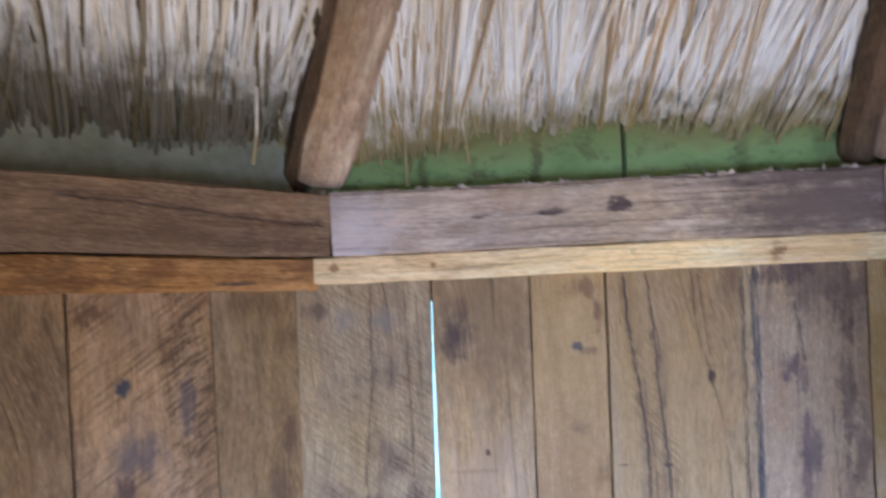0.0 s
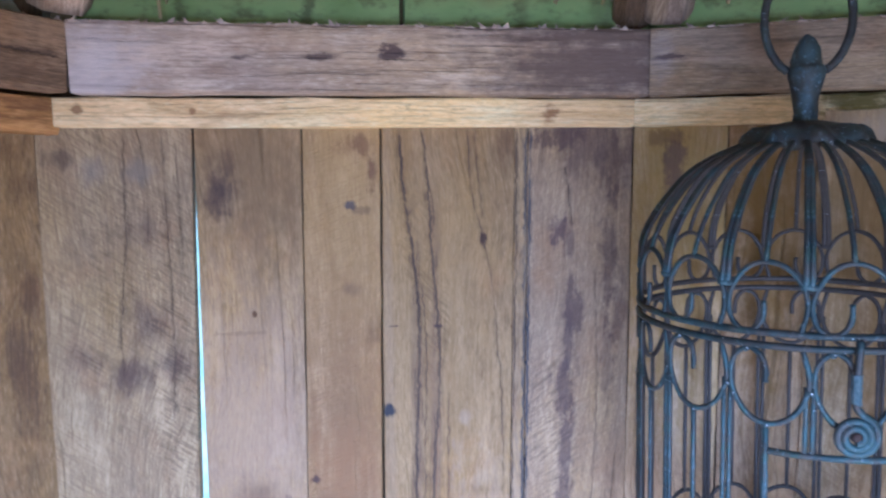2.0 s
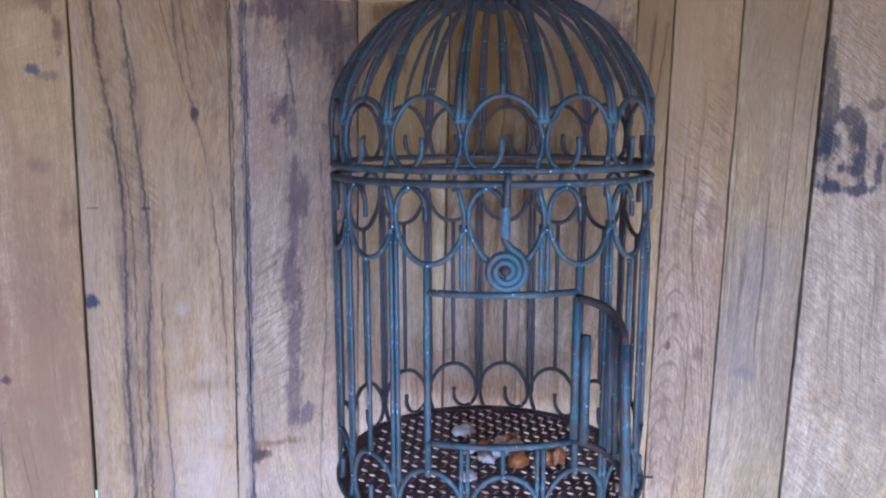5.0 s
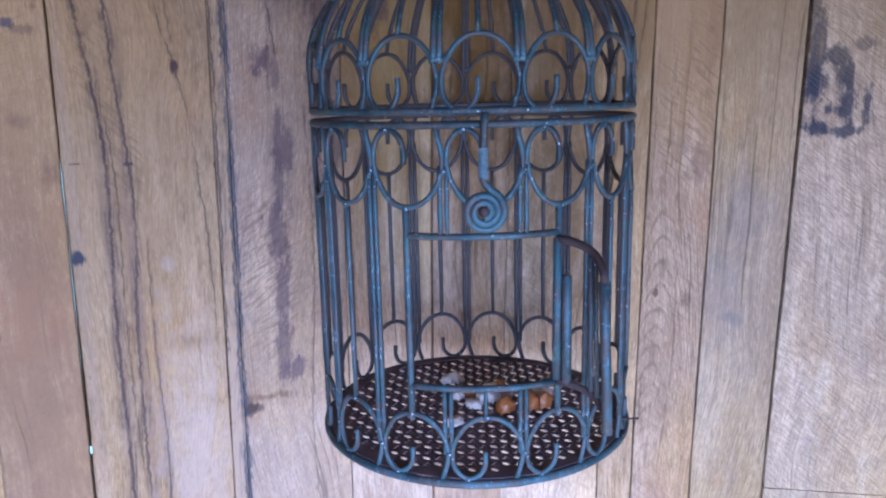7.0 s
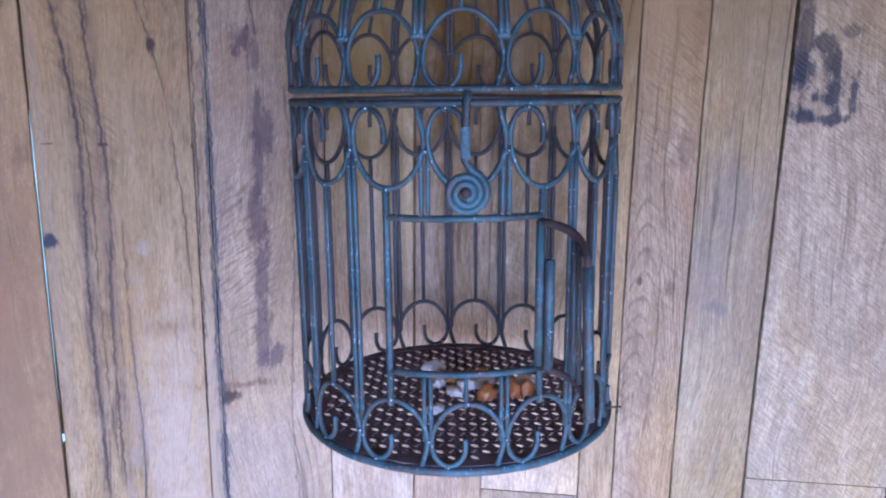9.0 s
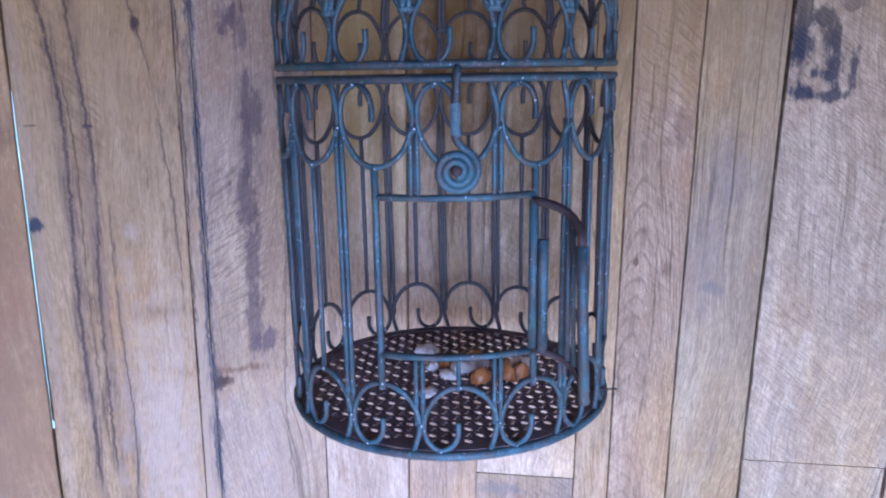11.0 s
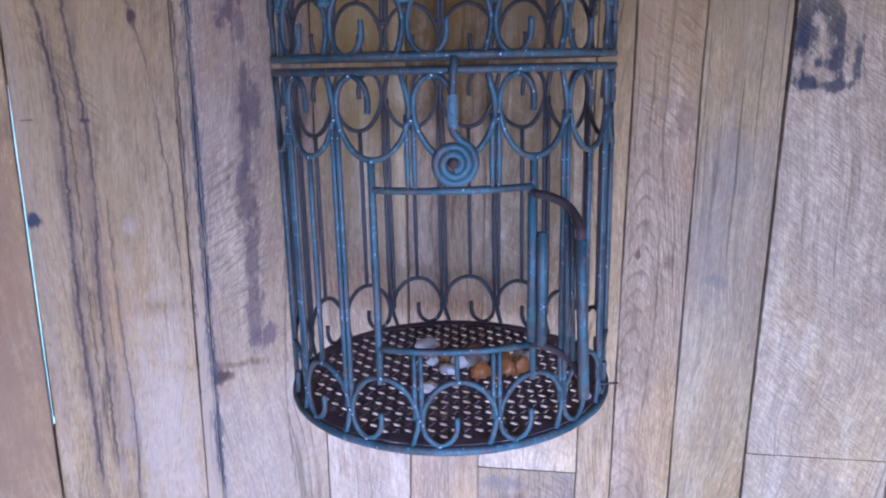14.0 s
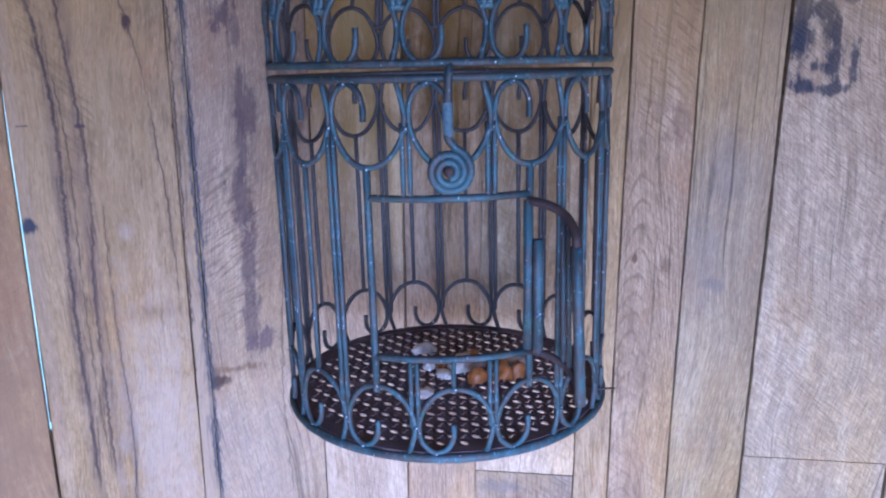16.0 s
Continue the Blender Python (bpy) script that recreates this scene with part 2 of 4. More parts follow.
def patina(name, outer, inner, worn, inner_share=1.0):
    """Iron with a dull paint on outward faces, dark and rust-brown towards the axis of the object."""
    g = Graph(name)
    tc = g.node("ShaderNodeTexCoord")
    p = tc.outputs["Object"]
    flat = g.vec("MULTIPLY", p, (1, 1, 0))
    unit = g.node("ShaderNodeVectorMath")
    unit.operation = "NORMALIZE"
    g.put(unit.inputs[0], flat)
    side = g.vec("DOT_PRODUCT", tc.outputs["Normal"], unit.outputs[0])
    chips = g.noise(p, (210, 210, 150), 2.0, 5, 0.7)
    broad = g.noise(p, (22, 22, 16), 5.0, 4)
    paint = g.mix(g.step(broad, 0.38, 0.62), outer, tuple(0.32 * c for c in outer))
    mossy = g.step(g.noise(p, (34, 34, 26), 14.0, 4, 0.6), 0.54, 0.66)
    paint = g.mix(g.math("MULTIPLY", mossy, 0.6), paint, (0.9 * outer[0], 0.85 * outer[1], 0.55 * outer[2]))
    paint = g.mix(g.math("MULTIPLY", g.step(chips, 0.55, 0.70), 0.55), paint, worn)
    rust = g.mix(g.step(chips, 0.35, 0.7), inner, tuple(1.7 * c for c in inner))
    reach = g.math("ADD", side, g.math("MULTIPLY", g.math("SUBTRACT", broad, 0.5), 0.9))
    # Rod sides darken too, so each bar gets a dark outline.
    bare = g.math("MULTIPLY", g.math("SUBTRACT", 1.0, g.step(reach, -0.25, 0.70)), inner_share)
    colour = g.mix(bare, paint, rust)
    colour = g.mix(g.math("MULTIPLY", g.step(g.noise(p, (52, 52, 44), 9, 5, 0.65), 0.45, 0.60), 0.75), colour, rust)
    fleck = g.step(g.noise(p, (330, 330, 330), 19, 2, 0.5), 0.70, 0.76)
    colour = g.mix(g.math("MULTIPLY", fleck, 0.8), colour, (0.5, 0.56, 0.6))
    return g.done(colour, g.math("ADD", 0.42, g.math("MULTIPLY", chips, 0.4)), chips, 0.35, 0.0008, metal=0.15, specular=0.45)


def speckled(name, a, b, scale, seed=0.0, roughness=0.85, bump=0.3, stretch=(1, 1, 1), specular=0.25):
    g = Graph(name)
    p = g.node("ShaderNodeTexCoord").outputs["Object"]
    big = g.noise(p, tuple(scale * s for s in stretch), seed, 5, 0.6)
    small = g.noise(p, tuple(scale * 6 * s for s in stretch), seed + 5, 3, 0.6)
    fac = g.math("ADD", g.math("MULTIPLY", g.step(big, 0.3, 0.7), 0.7), g.math("MULTIPLY", g.step(small, 0.3, 0.7), 0.3))
    return g.done(g.mix(fac, a, b), roughness, small, bump, 0.002, specular=specular)


def green_paint():
    g = Graph("old green paint")
    p = g.node("ShaderNodeTexCoord").outputs["Object"]
    cloud = g.noise(p, (9, 9, 14), 3.0, 5)
    dirt = g.noise(p, (26, 26, 40), 8.0, 5, 0.7)
    colour = g.mix(g.step(cloud, 0.3, 0.7), (0.19, 0.275, 0.080), (0.29, 0.39, 0.135))
    colour = g.mix(g.math("MULTIPLY", g.step(dirt, 0.47, 0.7), 0.75), colour, (0.10, 0.09, 0.035))
    sep = g.node("ShaderNodeSeparateXYZ")
    g.put(sep.inputs[0], p)
    for s, half, strength in ((0.02, 0.012, 0.7), (-0.135, 0.010, 0.6), (0.30, 0.014, 0.4), (0.41, 0.03, 0.4), (0.56, 0.02, 0.5)):
        off = g.math("ABSOLUTE", g.math("ADD", g.math("SUBTRACT", sep.outputs[0], s), g.math("MULTIPLY", g.math("SUBTRACT", dirt, 0.5), 0.05)))
        colour = g.mix(g.math("MULTIPLY", g.math("SUBTRACT", 1.0, g.step(off, half * 0.2, half)), strength), colour, (0.07, 0.06, 0.025))
    rot = g.step(g.math("ADD", sep.outputs[2], g.math("MULTIPLY", g.math("SUBTRACT", cloud, 0.5), 0.10)), 1.862, 1.915)
    colour = g.mix(g.math("MULTIPLY", rot, 0.8), colour, (0.19, 0.155, 0.045))
    return g.done(colour, 0.7, dirt, 0.3, 0.001)


def reed_material(name="dry reed", low=1.895, high=1.975, moss=(0.27, 0.205, 0.06), old=(0.34, 0.24, 0.13)):
    g = Graph(name)
    geo = g.node("ShaderNodeNewGeometry")
    p = g.node("ShaderNodeTexCoord").outputs["Object"]
    each = geo.outputs["Random Per Island"]
    ramp = g.node("ShaderNodeValToRGB")
    e = ramp.color_ramp.elements
    e[0].position, e[0].color = 0.0, (*old, 1)
    e[1].position, e[1].color = 1.0, (0.90, 0.88, 0.86, 1)
    for pos, c in ((0.08, tuple(1.6 * c for c in old)), (0.20, (0.76, 0.66, 0.50)), (0.42, (0.86, 0.80, 0.70)), (0.70, (0.90, 0.87, 0.83))):
        el = e.new(pos)
        el.color = (*c, 1)
    g.put(ramp.inputs[0], each)
    mould = g.noise(p, (30, 30, 30), 2, 4)
    sep = g.node("ShaderNodeSeparateXYZ")
    g.put(sep.inputs[0], p)
    damp = g.math("SUBTRACT", 1.0, g.step(g.math("ADD", sep.outputs[2], g.math("MULTIPLY", g.math("SUBTRACT", mould, 0.5), 0.12)), low, high))
    damp = g.math("MAXIMUM", g.math("MULTIPLY", damp, 0.9), g.math("MULTIPLY", g.step(mould, 0.52, 0.75), 0.15))
    colour = g.mix(damp, ramp.outputs[0], moss)
    return g.done(colour, 0.6, mould, 0.2, 0.001, specular=0.35)


TAN, TAN_DARK = (0.40, 0.275, 0.165), (0.24, 0.145, 0.08)
BLUE = (0.039, 0.083, 0.089)
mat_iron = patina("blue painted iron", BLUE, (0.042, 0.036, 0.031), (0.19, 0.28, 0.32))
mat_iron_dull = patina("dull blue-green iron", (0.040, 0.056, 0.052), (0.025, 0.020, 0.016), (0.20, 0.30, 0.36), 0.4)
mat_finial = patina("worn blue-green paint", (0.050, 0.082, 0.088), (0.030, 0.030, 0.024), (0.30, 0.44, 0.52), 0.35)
mat_rust = speckled("rusty dark iron", (0.030, 0.020, 0.017), (0.055, 0.034, 0.026), 60, 3, 0.7)
mat_tray = speckled("dark brown tray iron", (0.085, 0.060, 0.064), (0.150, 0.105, 0.110), 45, 1, 0.65)
mat_wire = speckled("grey steel wire", (0.2, 0.2, 0.2), (0.3, 0.3, 0.29), 80, 1, 0.45)
mat_pale_wire = speckled("pale weathered wire", (0.05, 0.10, 0.11), (0.17, 0.23, 0.25), 160, 2, 0.6)
mat_green = green_paint()
mat_green_grey = speckled("grey-green paint", (0.24, 0.245, 0.16), (0.42, 0.41, 0.31), 12, 4, 0.8)
mat_reed = reed_material()
# West reeds: moss and dark gaps, with shadow mixed into both tones.
mat_reed_moss_shade = reed_material("mossy shaded reed", 1.92, 2.00, (0.075, 0.060, 0.020), (0.10, 0.07, 0.03))
mat_roof = speckled("dark packed thatch", (0.045, 0.033, 0.018), (0.10, 0.075, 0.04), 20, 2, 0.95)
mat_floor = speckled("pale earth floor", (0.62, 0.50, 0.36), (0.75, 0.62, 0.46), 5, 2, 0.95)
mat_ground = speckled("dry trodden earth", (0.28, 0.25, 0.19), (0.42, 0.38, 0.30), 3, 6, 0.95)
mat_pole = wood("peeled pole", (0.70, 0.53, 0.42), (0.36, 0.235, 0.165), 4.0, "x", 0.4, blotch=0.5)
# Broad dark right end: the rafter's shadow put into the timber's colour.
mat_beam = wood("grey-brown plate timber", (0.66, 0.52, 0.445), (0.40, 0.29, 0.225), 11.0, "x", 0.5, blotch=0.4, weather=0.15,
                stains_and_light=((1.803, 0.122, 0.010, 0.018, 0.9, GREY_STAIN), (1.797, 0.04, 0.005, 0.02, 0.8, GREY_STAIN),
                        (1.795, -0.06, 0.004, 0.015, 0.7, GREY_STAIN), (1.785, -0.225, 0.050, 0.060, 0.6, (0.60, 0.54, 0.53)), (1.80, 0.41, 0.10, 0.20, 0.9, (0.11, 0.073, 0.055), True)))
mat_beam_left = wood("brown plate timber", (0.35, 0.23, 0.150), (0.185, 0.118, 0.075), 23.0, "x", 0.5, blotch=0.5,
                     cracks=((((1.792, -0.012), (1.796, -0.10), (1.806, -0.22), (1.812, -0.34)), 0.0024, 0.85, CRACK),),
                     stains_and_light=((1.778, -0.13, 0.02, 0.14, 0.45, (0.085, 0.052, 0.032), True),))
mat_beam_right = wood("grey plate timber", (0.34, 0.252, 0.178), (0.185, 0.130, 0.086), 37.0, "x", 0.5, blotch=0.4, weather=0.12,
                      stains_and_light=((1.80, 0.040, 0.03, 0.016, 0.35, (0.38, 0.34, 0.33), True), (1.80, 0.05, 0.004, 0.025, 0.8, GREY_STAIN)))
# Darker right end mixes orange knot wood with painted dimness.
mat_trim = wood("new yellow pine", (0.92, 0.70, 0.43), (0.74, 0.50, 0.25), 5.0, "x", 0.55, blotch=0.18,
                stains_and_light=((1.733, 0.40, 0.03, 0.09, 0.45, (0.60, 0.35, 0.13), True), (1.733, 0.342, 0.016, 0.014, 0.85, (0.22, 0.10, 0.035)), (1.736, -0.262, 0.006, 0.006, 0.8, (0.25, 0.12, 0.05)),
                        (1.733, -0.125, 0.004, 0.0035, 0.8, (0.24, 0.12, 0.05))))
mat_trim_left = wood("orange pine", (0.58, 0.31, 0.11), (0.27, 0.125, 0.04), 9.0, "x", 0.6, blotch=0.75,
                     stains_and_light=((1.716, -0.11, 0.003, 0.035, 0.75, (0.06, 0.045, 0.045)), (1.733, -0.21, 0.014, 0.03, 0.7, (0.17, 0.07, 0.02)),
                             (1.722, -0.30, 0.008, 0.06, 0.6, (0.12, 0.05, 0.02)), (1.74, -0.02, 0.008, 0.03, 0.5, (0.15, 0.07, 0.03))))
mat_trim_right = wood("pale mossy pine", (0.90, 0.70, 0.44), (0.70, 0.50, 0.27), 15.0, "x", 0.5, blotch=0.12,
                      stains_and_light=((1.738, 0.278, 0.040, 0.064, 0.96, (0.070, 0.055, 0.005), True), (1.735, 0.321, 0.03, 0.014, 0.95, (0.02, 0.018, 0.010), True),
                              (1.738, 0.348, 0.03, 0.036, 0.92, (0.085, 0.066, 0.009), True), (1.742, 0.508, 0.006, 0.012, 0.7, (0.30, 0.13, 0.07)), (1.728, 0.567, 0.007, 0.014, 0.7, (0.30, 0.13, 0.07))))
mat_backing = wood("dark backing timber", (0.12, 0.08, 0.05), (0.07, 0.045, 0.03), 61.0)


def glow_material():
    g = Graph("bright outdoors")
    p = g.node("ShaderNodeTexCoord").outputs["Object"]
    c = g.mix(g.step(g.noise(p, (9, 9, 9), 2, 4), 0.35, 0.65), (0.30, 0.78, 0.72), (0.72, 1.0, 0.98))
    g.put(g.shader.inputs["Emission Color"], c)
    g.shader.inputs["Emission Strength"].default_value = 0.32
    return g.done((0.1, 0.12, 0.1), 0.9)


mat_glow = glow_material()


# ---------------------------------------------------------------- mesh helpers
def mesh_of(name, bm, material, smooth=False):
    me = bpy.data.meshes.new(name)
    bmesh.ops.recalc_face_normals(bm, faces=bm.faces)
    bm.to_mesh(me)
    bm.free()
    me.materials.append(material)
    if smooth:
        me.polygons.foreach_set("use_smooth", [True] * len(me.polygons))
    return me


def part(name, bm, material, parent, label="", smooth=False, m=None):
    """A bmesh, or a finished mesh, as one object under a thing or a part."""
    me = bm if isinstance(bm, bpy.types.Mesh) else mesh_of(name, bm, material, smooth)
    ob = new(name, me)
    ob.parent = parent
    if m is not None:
        ob.matrix_local = m
    return tagged(ob, label)


def smoothed(points, steps=4, closed=False):
    """A smooth line through the points."""
    pts = [Vector(p) for p in points]
    n, out = len(pts), []
    for i in range(n if closed else n - 1):
        if closed:
            a, b, c, d = (pts[(i + k) % n] for k in (-1, 0, 1, 2))
        else:
            a, b, c, d = pts[max(i - 1, 0)], pts[i], pts[i + 1], pts[min(i + 2, n - 1)]
        for k in range(steps):
            t = k / steps
            out.append(0.5 * (2 * b + (c - a) * t + (2 * a - 5 * b + 4 * c - d) * t * t + (3 * b - a - 3 * c + d) * t ** 3))
    if not closed:
        out.append(pts[-1])
    return out


def tube(bm, points, radius, sides=6, closed=False, wobble=0.0):
    """Adds a round rod along the points."""
    pts = [Vector(p) for p in points]
    n, rings = len(pts), []
    ref = Vector((0.13, 0.31, 0.94)).normalized()
    for i, p in enumerate(pts):
        before, after = (pts[i - 1], pts[(i + 1) % n]) if closed else (pts[max(i - 1, 0)], pts[min(i + 1, n - 1)])
        t = (after - before).normalized()
        a = ref - t * ref.dot(t)
        if a.length < 0.15:
            a = Vector((1, 0, 0)) - t * t.x
        a.normalize()
        ref = a if not closed else ref
        b = t.cross(a)
        r = radius[i] if isinstance(radius, (list, tuple)) else radius
        r *= 1 + (random.uniform(-wobble, wobble) if wobble else 0)
        rings.append([bm.verts.new(p + r * (math.cos(q) * a + math.sin(q) * b)) for q in (2 * math.pi * k / sides for k in range(sides))])
    for i in range(n if closed else n - 1):
        u, v = rings[i], rings[(i + 1) % n]
        for k in range(sides):
            bm.faces.new((u[k], u[(k + 1) % sides], v[(k + 1) % sides], v[k]))
    if not closed:
        bm.faces.new(rings[0][::-1])
        bm.faces.new(rings[-1])
    return bm


def lathe(bm, profile, sides=24, scallop=0.0, lobes=8, beaten=0.0):
    """Adds a turned shape from rows of radius, height."""
    rings = []
    for r, z in profile:
        ring = []
        for q in (2 * math.pi * k / sides for k in range(sides)):
            dent = beaten * (math.sin(3 * q + 310 * z) + 0.7 * math.sin(5 * q - 170 * z + 1.3))
            wide = r * (1 + scallop * (r > 0.03) * math.cos(lobes * q) + dent)
            ring.append(bm.verts.new((wide * math.cos(q), wide * math.sin(q), z + (0.10 * r * dent + 0.06 * r * scallop / 0.06 * math.cos(lobes * q + 0.6)) * (r > 0.05))))
        rings.append(ring)
    for u, v in zip(rings, rings[1:]):
        for k in range(sides):
            bm.faces.new((u[k], u[(k + 1) % sides], v[(k + 1) % sides], v[k]))
    bm.faces.new(rings[0][::-1])
    bm.faces.new(rings[-1])
    return bm


def timber(bm, low, high, cuts=10, axis=0, rough=0.0012, chamfer=0.003):
    """Adds a sawn timber between two corners, with worn edges, its length along the axis."""
    low, high = Vector(low), Vector(high)
    u, v = [i for i in range(3) if i != axis]
    rings = []
    for k in range(cuts + 1):
        at = low[axis] + (high[axis] - low[axis]) * k / cuts
        c = chamfer
        ring = []
        for a, b in ((low[u] + c, low[v]), (high[u] - c, low[v]), (high[u], low[v] + c), (high[u], high[v] - c),
                     (high[u] - c, high[v]), (low[u] + c, high[v]), (low[u], high[v] - c), (low[u], low[v] + c)):
            p = [0, 0, 0]
            p[axis], p[u], p[v] = at, a + random.uniform(-rough, rough), b + random.uniform(-rough, rough)
            ring.append(bm.verts.new(p))
        rings.append(ring)
    for a, b in zip(rings, rings[1:]):
        for k in range(8):
            bm.faces.new((a[k], a[(k + 1) % 8], b[(k + 1) % 8], b[k]))
    bm.faces.new(rings[0][::-1])
    bm.faces.new(rings[-1])
    return bm


def box(bm, low, high):
    made = bmesh.ops.create_cube(bm, size=1.0)
    size = Vector(high) - Vector(low)
    for v in made["verts"]:
        v.co = Vector(low) + Vector(((v.co.x + 0.5) * size.x, (v.co.y + 0.5) * size.y, (v.co.z + 0.5) * size.z))
    return bm


# ---------------------------------------------------------------- plan of the hut
# Corners of the boarded wall, inner face; each side is a vertical plane with s along it and y outwards.
CORNER_LEFT, CORNER_RIGHT = (-0.325, 1.043), (0.470, 1.043)
RIGHT_TURN, LEFT_TURN = 27.0, 44.0
PLATE_LOW, PLATE_HIGH = 1.752, 1.836
north = pose(0, 1.043, 0)
north_east = pose(*CORNER_RIGHT, 0, 0, 0, -RIGHT_TURN)
north_west = pose(*CORNER_LEFT, 0, 0, 0, LEFT_TURN)
west_sag = north_west @ pose(0, 0, 1.75) @ pose(0, 0, 0, 0, 3.6, 0) @ pose(0, 0, -1.75)


def along(point, heading, length):
    return (point[0] + length * math.cos(radians(heading)), point[1] + length * math.sin(radians(heading)))


east_a = along(CORNER_RIGHT, -27, 0.86)
east_b = along(east_a, -72, 0.86)
east_c = along(east_b, -117, 0.86)
west_a = along(CORNER_LEFT, 180 + 44, 0.82)
west_b = along(west_a, 180 + 89, 0.82)
west_c = along(west_b, 180 + 134, 0.82)
APEX = Vector((0.25, 0.05, 2.75))

floor = new("floor", mesh_of("floor", box(bmesh.new(), (-1.6, -1.7, -0.12), (2.1, 1.6, 0.0)), mat_floor))
tagged(floor, "bare pale earth floor of the hut", "floor", kind="structure")
bm = bmesh.new()
box(bm, (-400, -400, -0.4), (400, 400, -0.14))
tagged(new("ground", mesh_of("ground", bm, mat_ground)), "dry trodden pale earth round the hut", "ground", kind="structure")
bm = bmesh.new()
box(bm, (-3.2, 3.0, -0.3), (4.6, 3.05, 3.2))
tagged(new("backdrop", mesh_of("backdrop", bm, mat_glow)), "bright pale cyan daylight behind the boards", "backdrop", kind="structure")

# plain boarded sides that close the hut beside and behind the doorway
mat_side = wood("shaded side boards", TAN, TAN_DARK, 71.0, blotch=0.4)
for name, a, b in (("wall_east", east_a, east_b), ("wall_south_east", east_b, east_c), ("wall_west", west_b, west_a), ("wall_south_west", west_c, west_b)):
    length = math.dist(a, b)
    bm = bmesh.new()
    n = 6
    for k in range(n):
        timber(bm, (length * k / n, 0, 0), (length * (k + 1) / n - 0.001, 0.022, 1.9), 4, 2)
    ob = new(name, mesh_of(name, bm, mat_side))
    ob.matrix_world = pose(*a, 0, 0, 0, math.degrees(math.atan2(b[1] - a[1], b[0] - a[0])))
    tagged(ob, "plain vertical tan boards of the hut's side", "wall", kind="structure")

# roof shell: packed thatch on eight sides, a little above the reeds
ring = [west_c, west_b, west_a, CORNER_LEFT, CORNER_RIGHT, east_a, east_b, east_c]
bm = bmesh.new()
for off, flip in ((0.0, 1), (0.19, -1)):
    top = bm.verts.new((APEX.x, APEX.y, APEX.z + off))
    rim = []
    for x, y in ring:
        out = (Vector((x, y, 0)) - Vector((APEX.x, APEX.y, 0))) * 1.22
        rim.append(bm.verts.new((APEX.x + out.x, APEX.y + out.y, 1.80 + off)))
    for k in range(8):
        bm.faces.new((rim[k], rim[(k + 1) % 8], top) if flip > 0 else (rim[(k + 1) % 8], rim[k], top))
    if off == 0:
        inner = rim
for k in range(8):
    bm.faces.new((inner[k], inner[(k + 1) % 8], rim[(k + 1) % 8], rim[k]))
tagged(new("ceiling", mesh_of("ceiling", bm, mat_roof)), "dark underside of the thatched roof", "ceiling", kind="structure")

# ---------------------------------------------------------------- plates, trim, eave boards
def beam_at(name, frame_of, s0, s1, y0, y1, z0, z1, material, label, category, cuts=14, rough=0.0015, chamfer=0.004):
    ob = new(name, mesh_of(name, timber(bmesh.new(), (s0, y0, z0), (s1, y1, z1), cuts, 0, rough, chamfer), material))
    ob.matrix_world = frame_of
    return tagged(ob, label, category, kind="structure")


# Added behind both corners to stop daylight leaking through the joints.
for x, y, turn in ((CORNER_RIGHT[0], CORNER_RIGHT[1], -13.5), (CORNER_LEFT[0], CORNER_LEFT[1], 22.0)):
    blocker_ob = new("corner_blocker", mesh_of("corner_blocker", timber(bmesh.new(), (-0.055, 0.036, 0.0), (0.055, 0.10, 1.83), 4, 2), mat_backing))
    blocker_ob.matrix_world = pose(x, y, 0, 0, 0, turn)
    tagged(blocker_ob, "unseen dark post added to block daylight at a wall corner", "post", kind="structure")
beam_at("plate_beam", north, -0.255, 0.463, -0.073, -0.033, PLATE_LOW, PLATE_HIGH, mat_beam, "grey-brown rough timber plate on top of the boards", "beam")
beam_at("plate_beam", north_east, 0.026, 0.80, -0.073, -0.033, PLATE_LOW, PLATE_HIGH, mat_beam_right, "weathered grey timber plate above the trim", "beam")
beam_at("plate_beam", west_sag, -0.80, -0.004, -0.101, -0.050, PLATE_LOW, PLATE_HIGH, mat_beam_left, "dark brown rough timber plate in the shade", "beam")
beam_at("trim", north, -0.291, 0.459, -0.031, 0.0, 1.713, 1.7505, mat_trim, "new yellow pine strip with knots", "trim", 12, 0.0008, 0.002)
bm = timber(bmesh.new(), (0.004, -0.031, 1.714), (0.240, 0.0, 1.7505), 8, 0, 0.001, 0.002)
timber(bm, (0.2395, -0.030, 1.7305), (0.319, 0.0, 1.7500), 6, 0, 0.0012, 0.003)
ob = new("trim", mesh_of("trim", bm, mat_trim_right))
ob.matrix_world = north_east
tagged(ob, "pale pine strip with a notched mossy end", "trim", kind="structure")
bm = timber(bmesh.new(), (0.3215, -0.030, 1.7310), (0.376, 0.0, 1.7500), 5, 0, 0.0012, 0.003)
timber(bm, (0.3755, -0.031, 1.7275), (0.82, 0.0, 1.7505), 8, 0, 0.001, 0.002)
ob = new("trim", mesh_of("trim", bm, mat_trim_right))
ob.matrix_world = north_east
tagged(ob, "pale pine strip with small knots and a mossy end", "trim", kind="structure")
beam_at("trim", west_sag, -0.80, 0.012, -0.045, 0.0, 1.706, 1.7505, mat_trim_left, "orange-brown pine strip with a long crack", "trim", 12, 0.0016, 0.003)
beam_at("eave_board", north, -0.26, 0.139, -0.030, -0.012, 1.838, 1.975, mat_green, "old green painted board under the thatch", "board", 8, 0.001, 0.002)
beam_at("eave_board", north, 0.146, 0.48, -0.030, -0.012, 1.838, 1.975, mat_green, "old green painted board under the thatch", "board", 8, 0.001, 0.002)
beam_at("eave_board", north_east, 0.02, 0.80, -0.030, -0.012, 1.838, 1.975, mat_green, "old green painted board under the thatch", "board", 8, 0.001, 0.002)
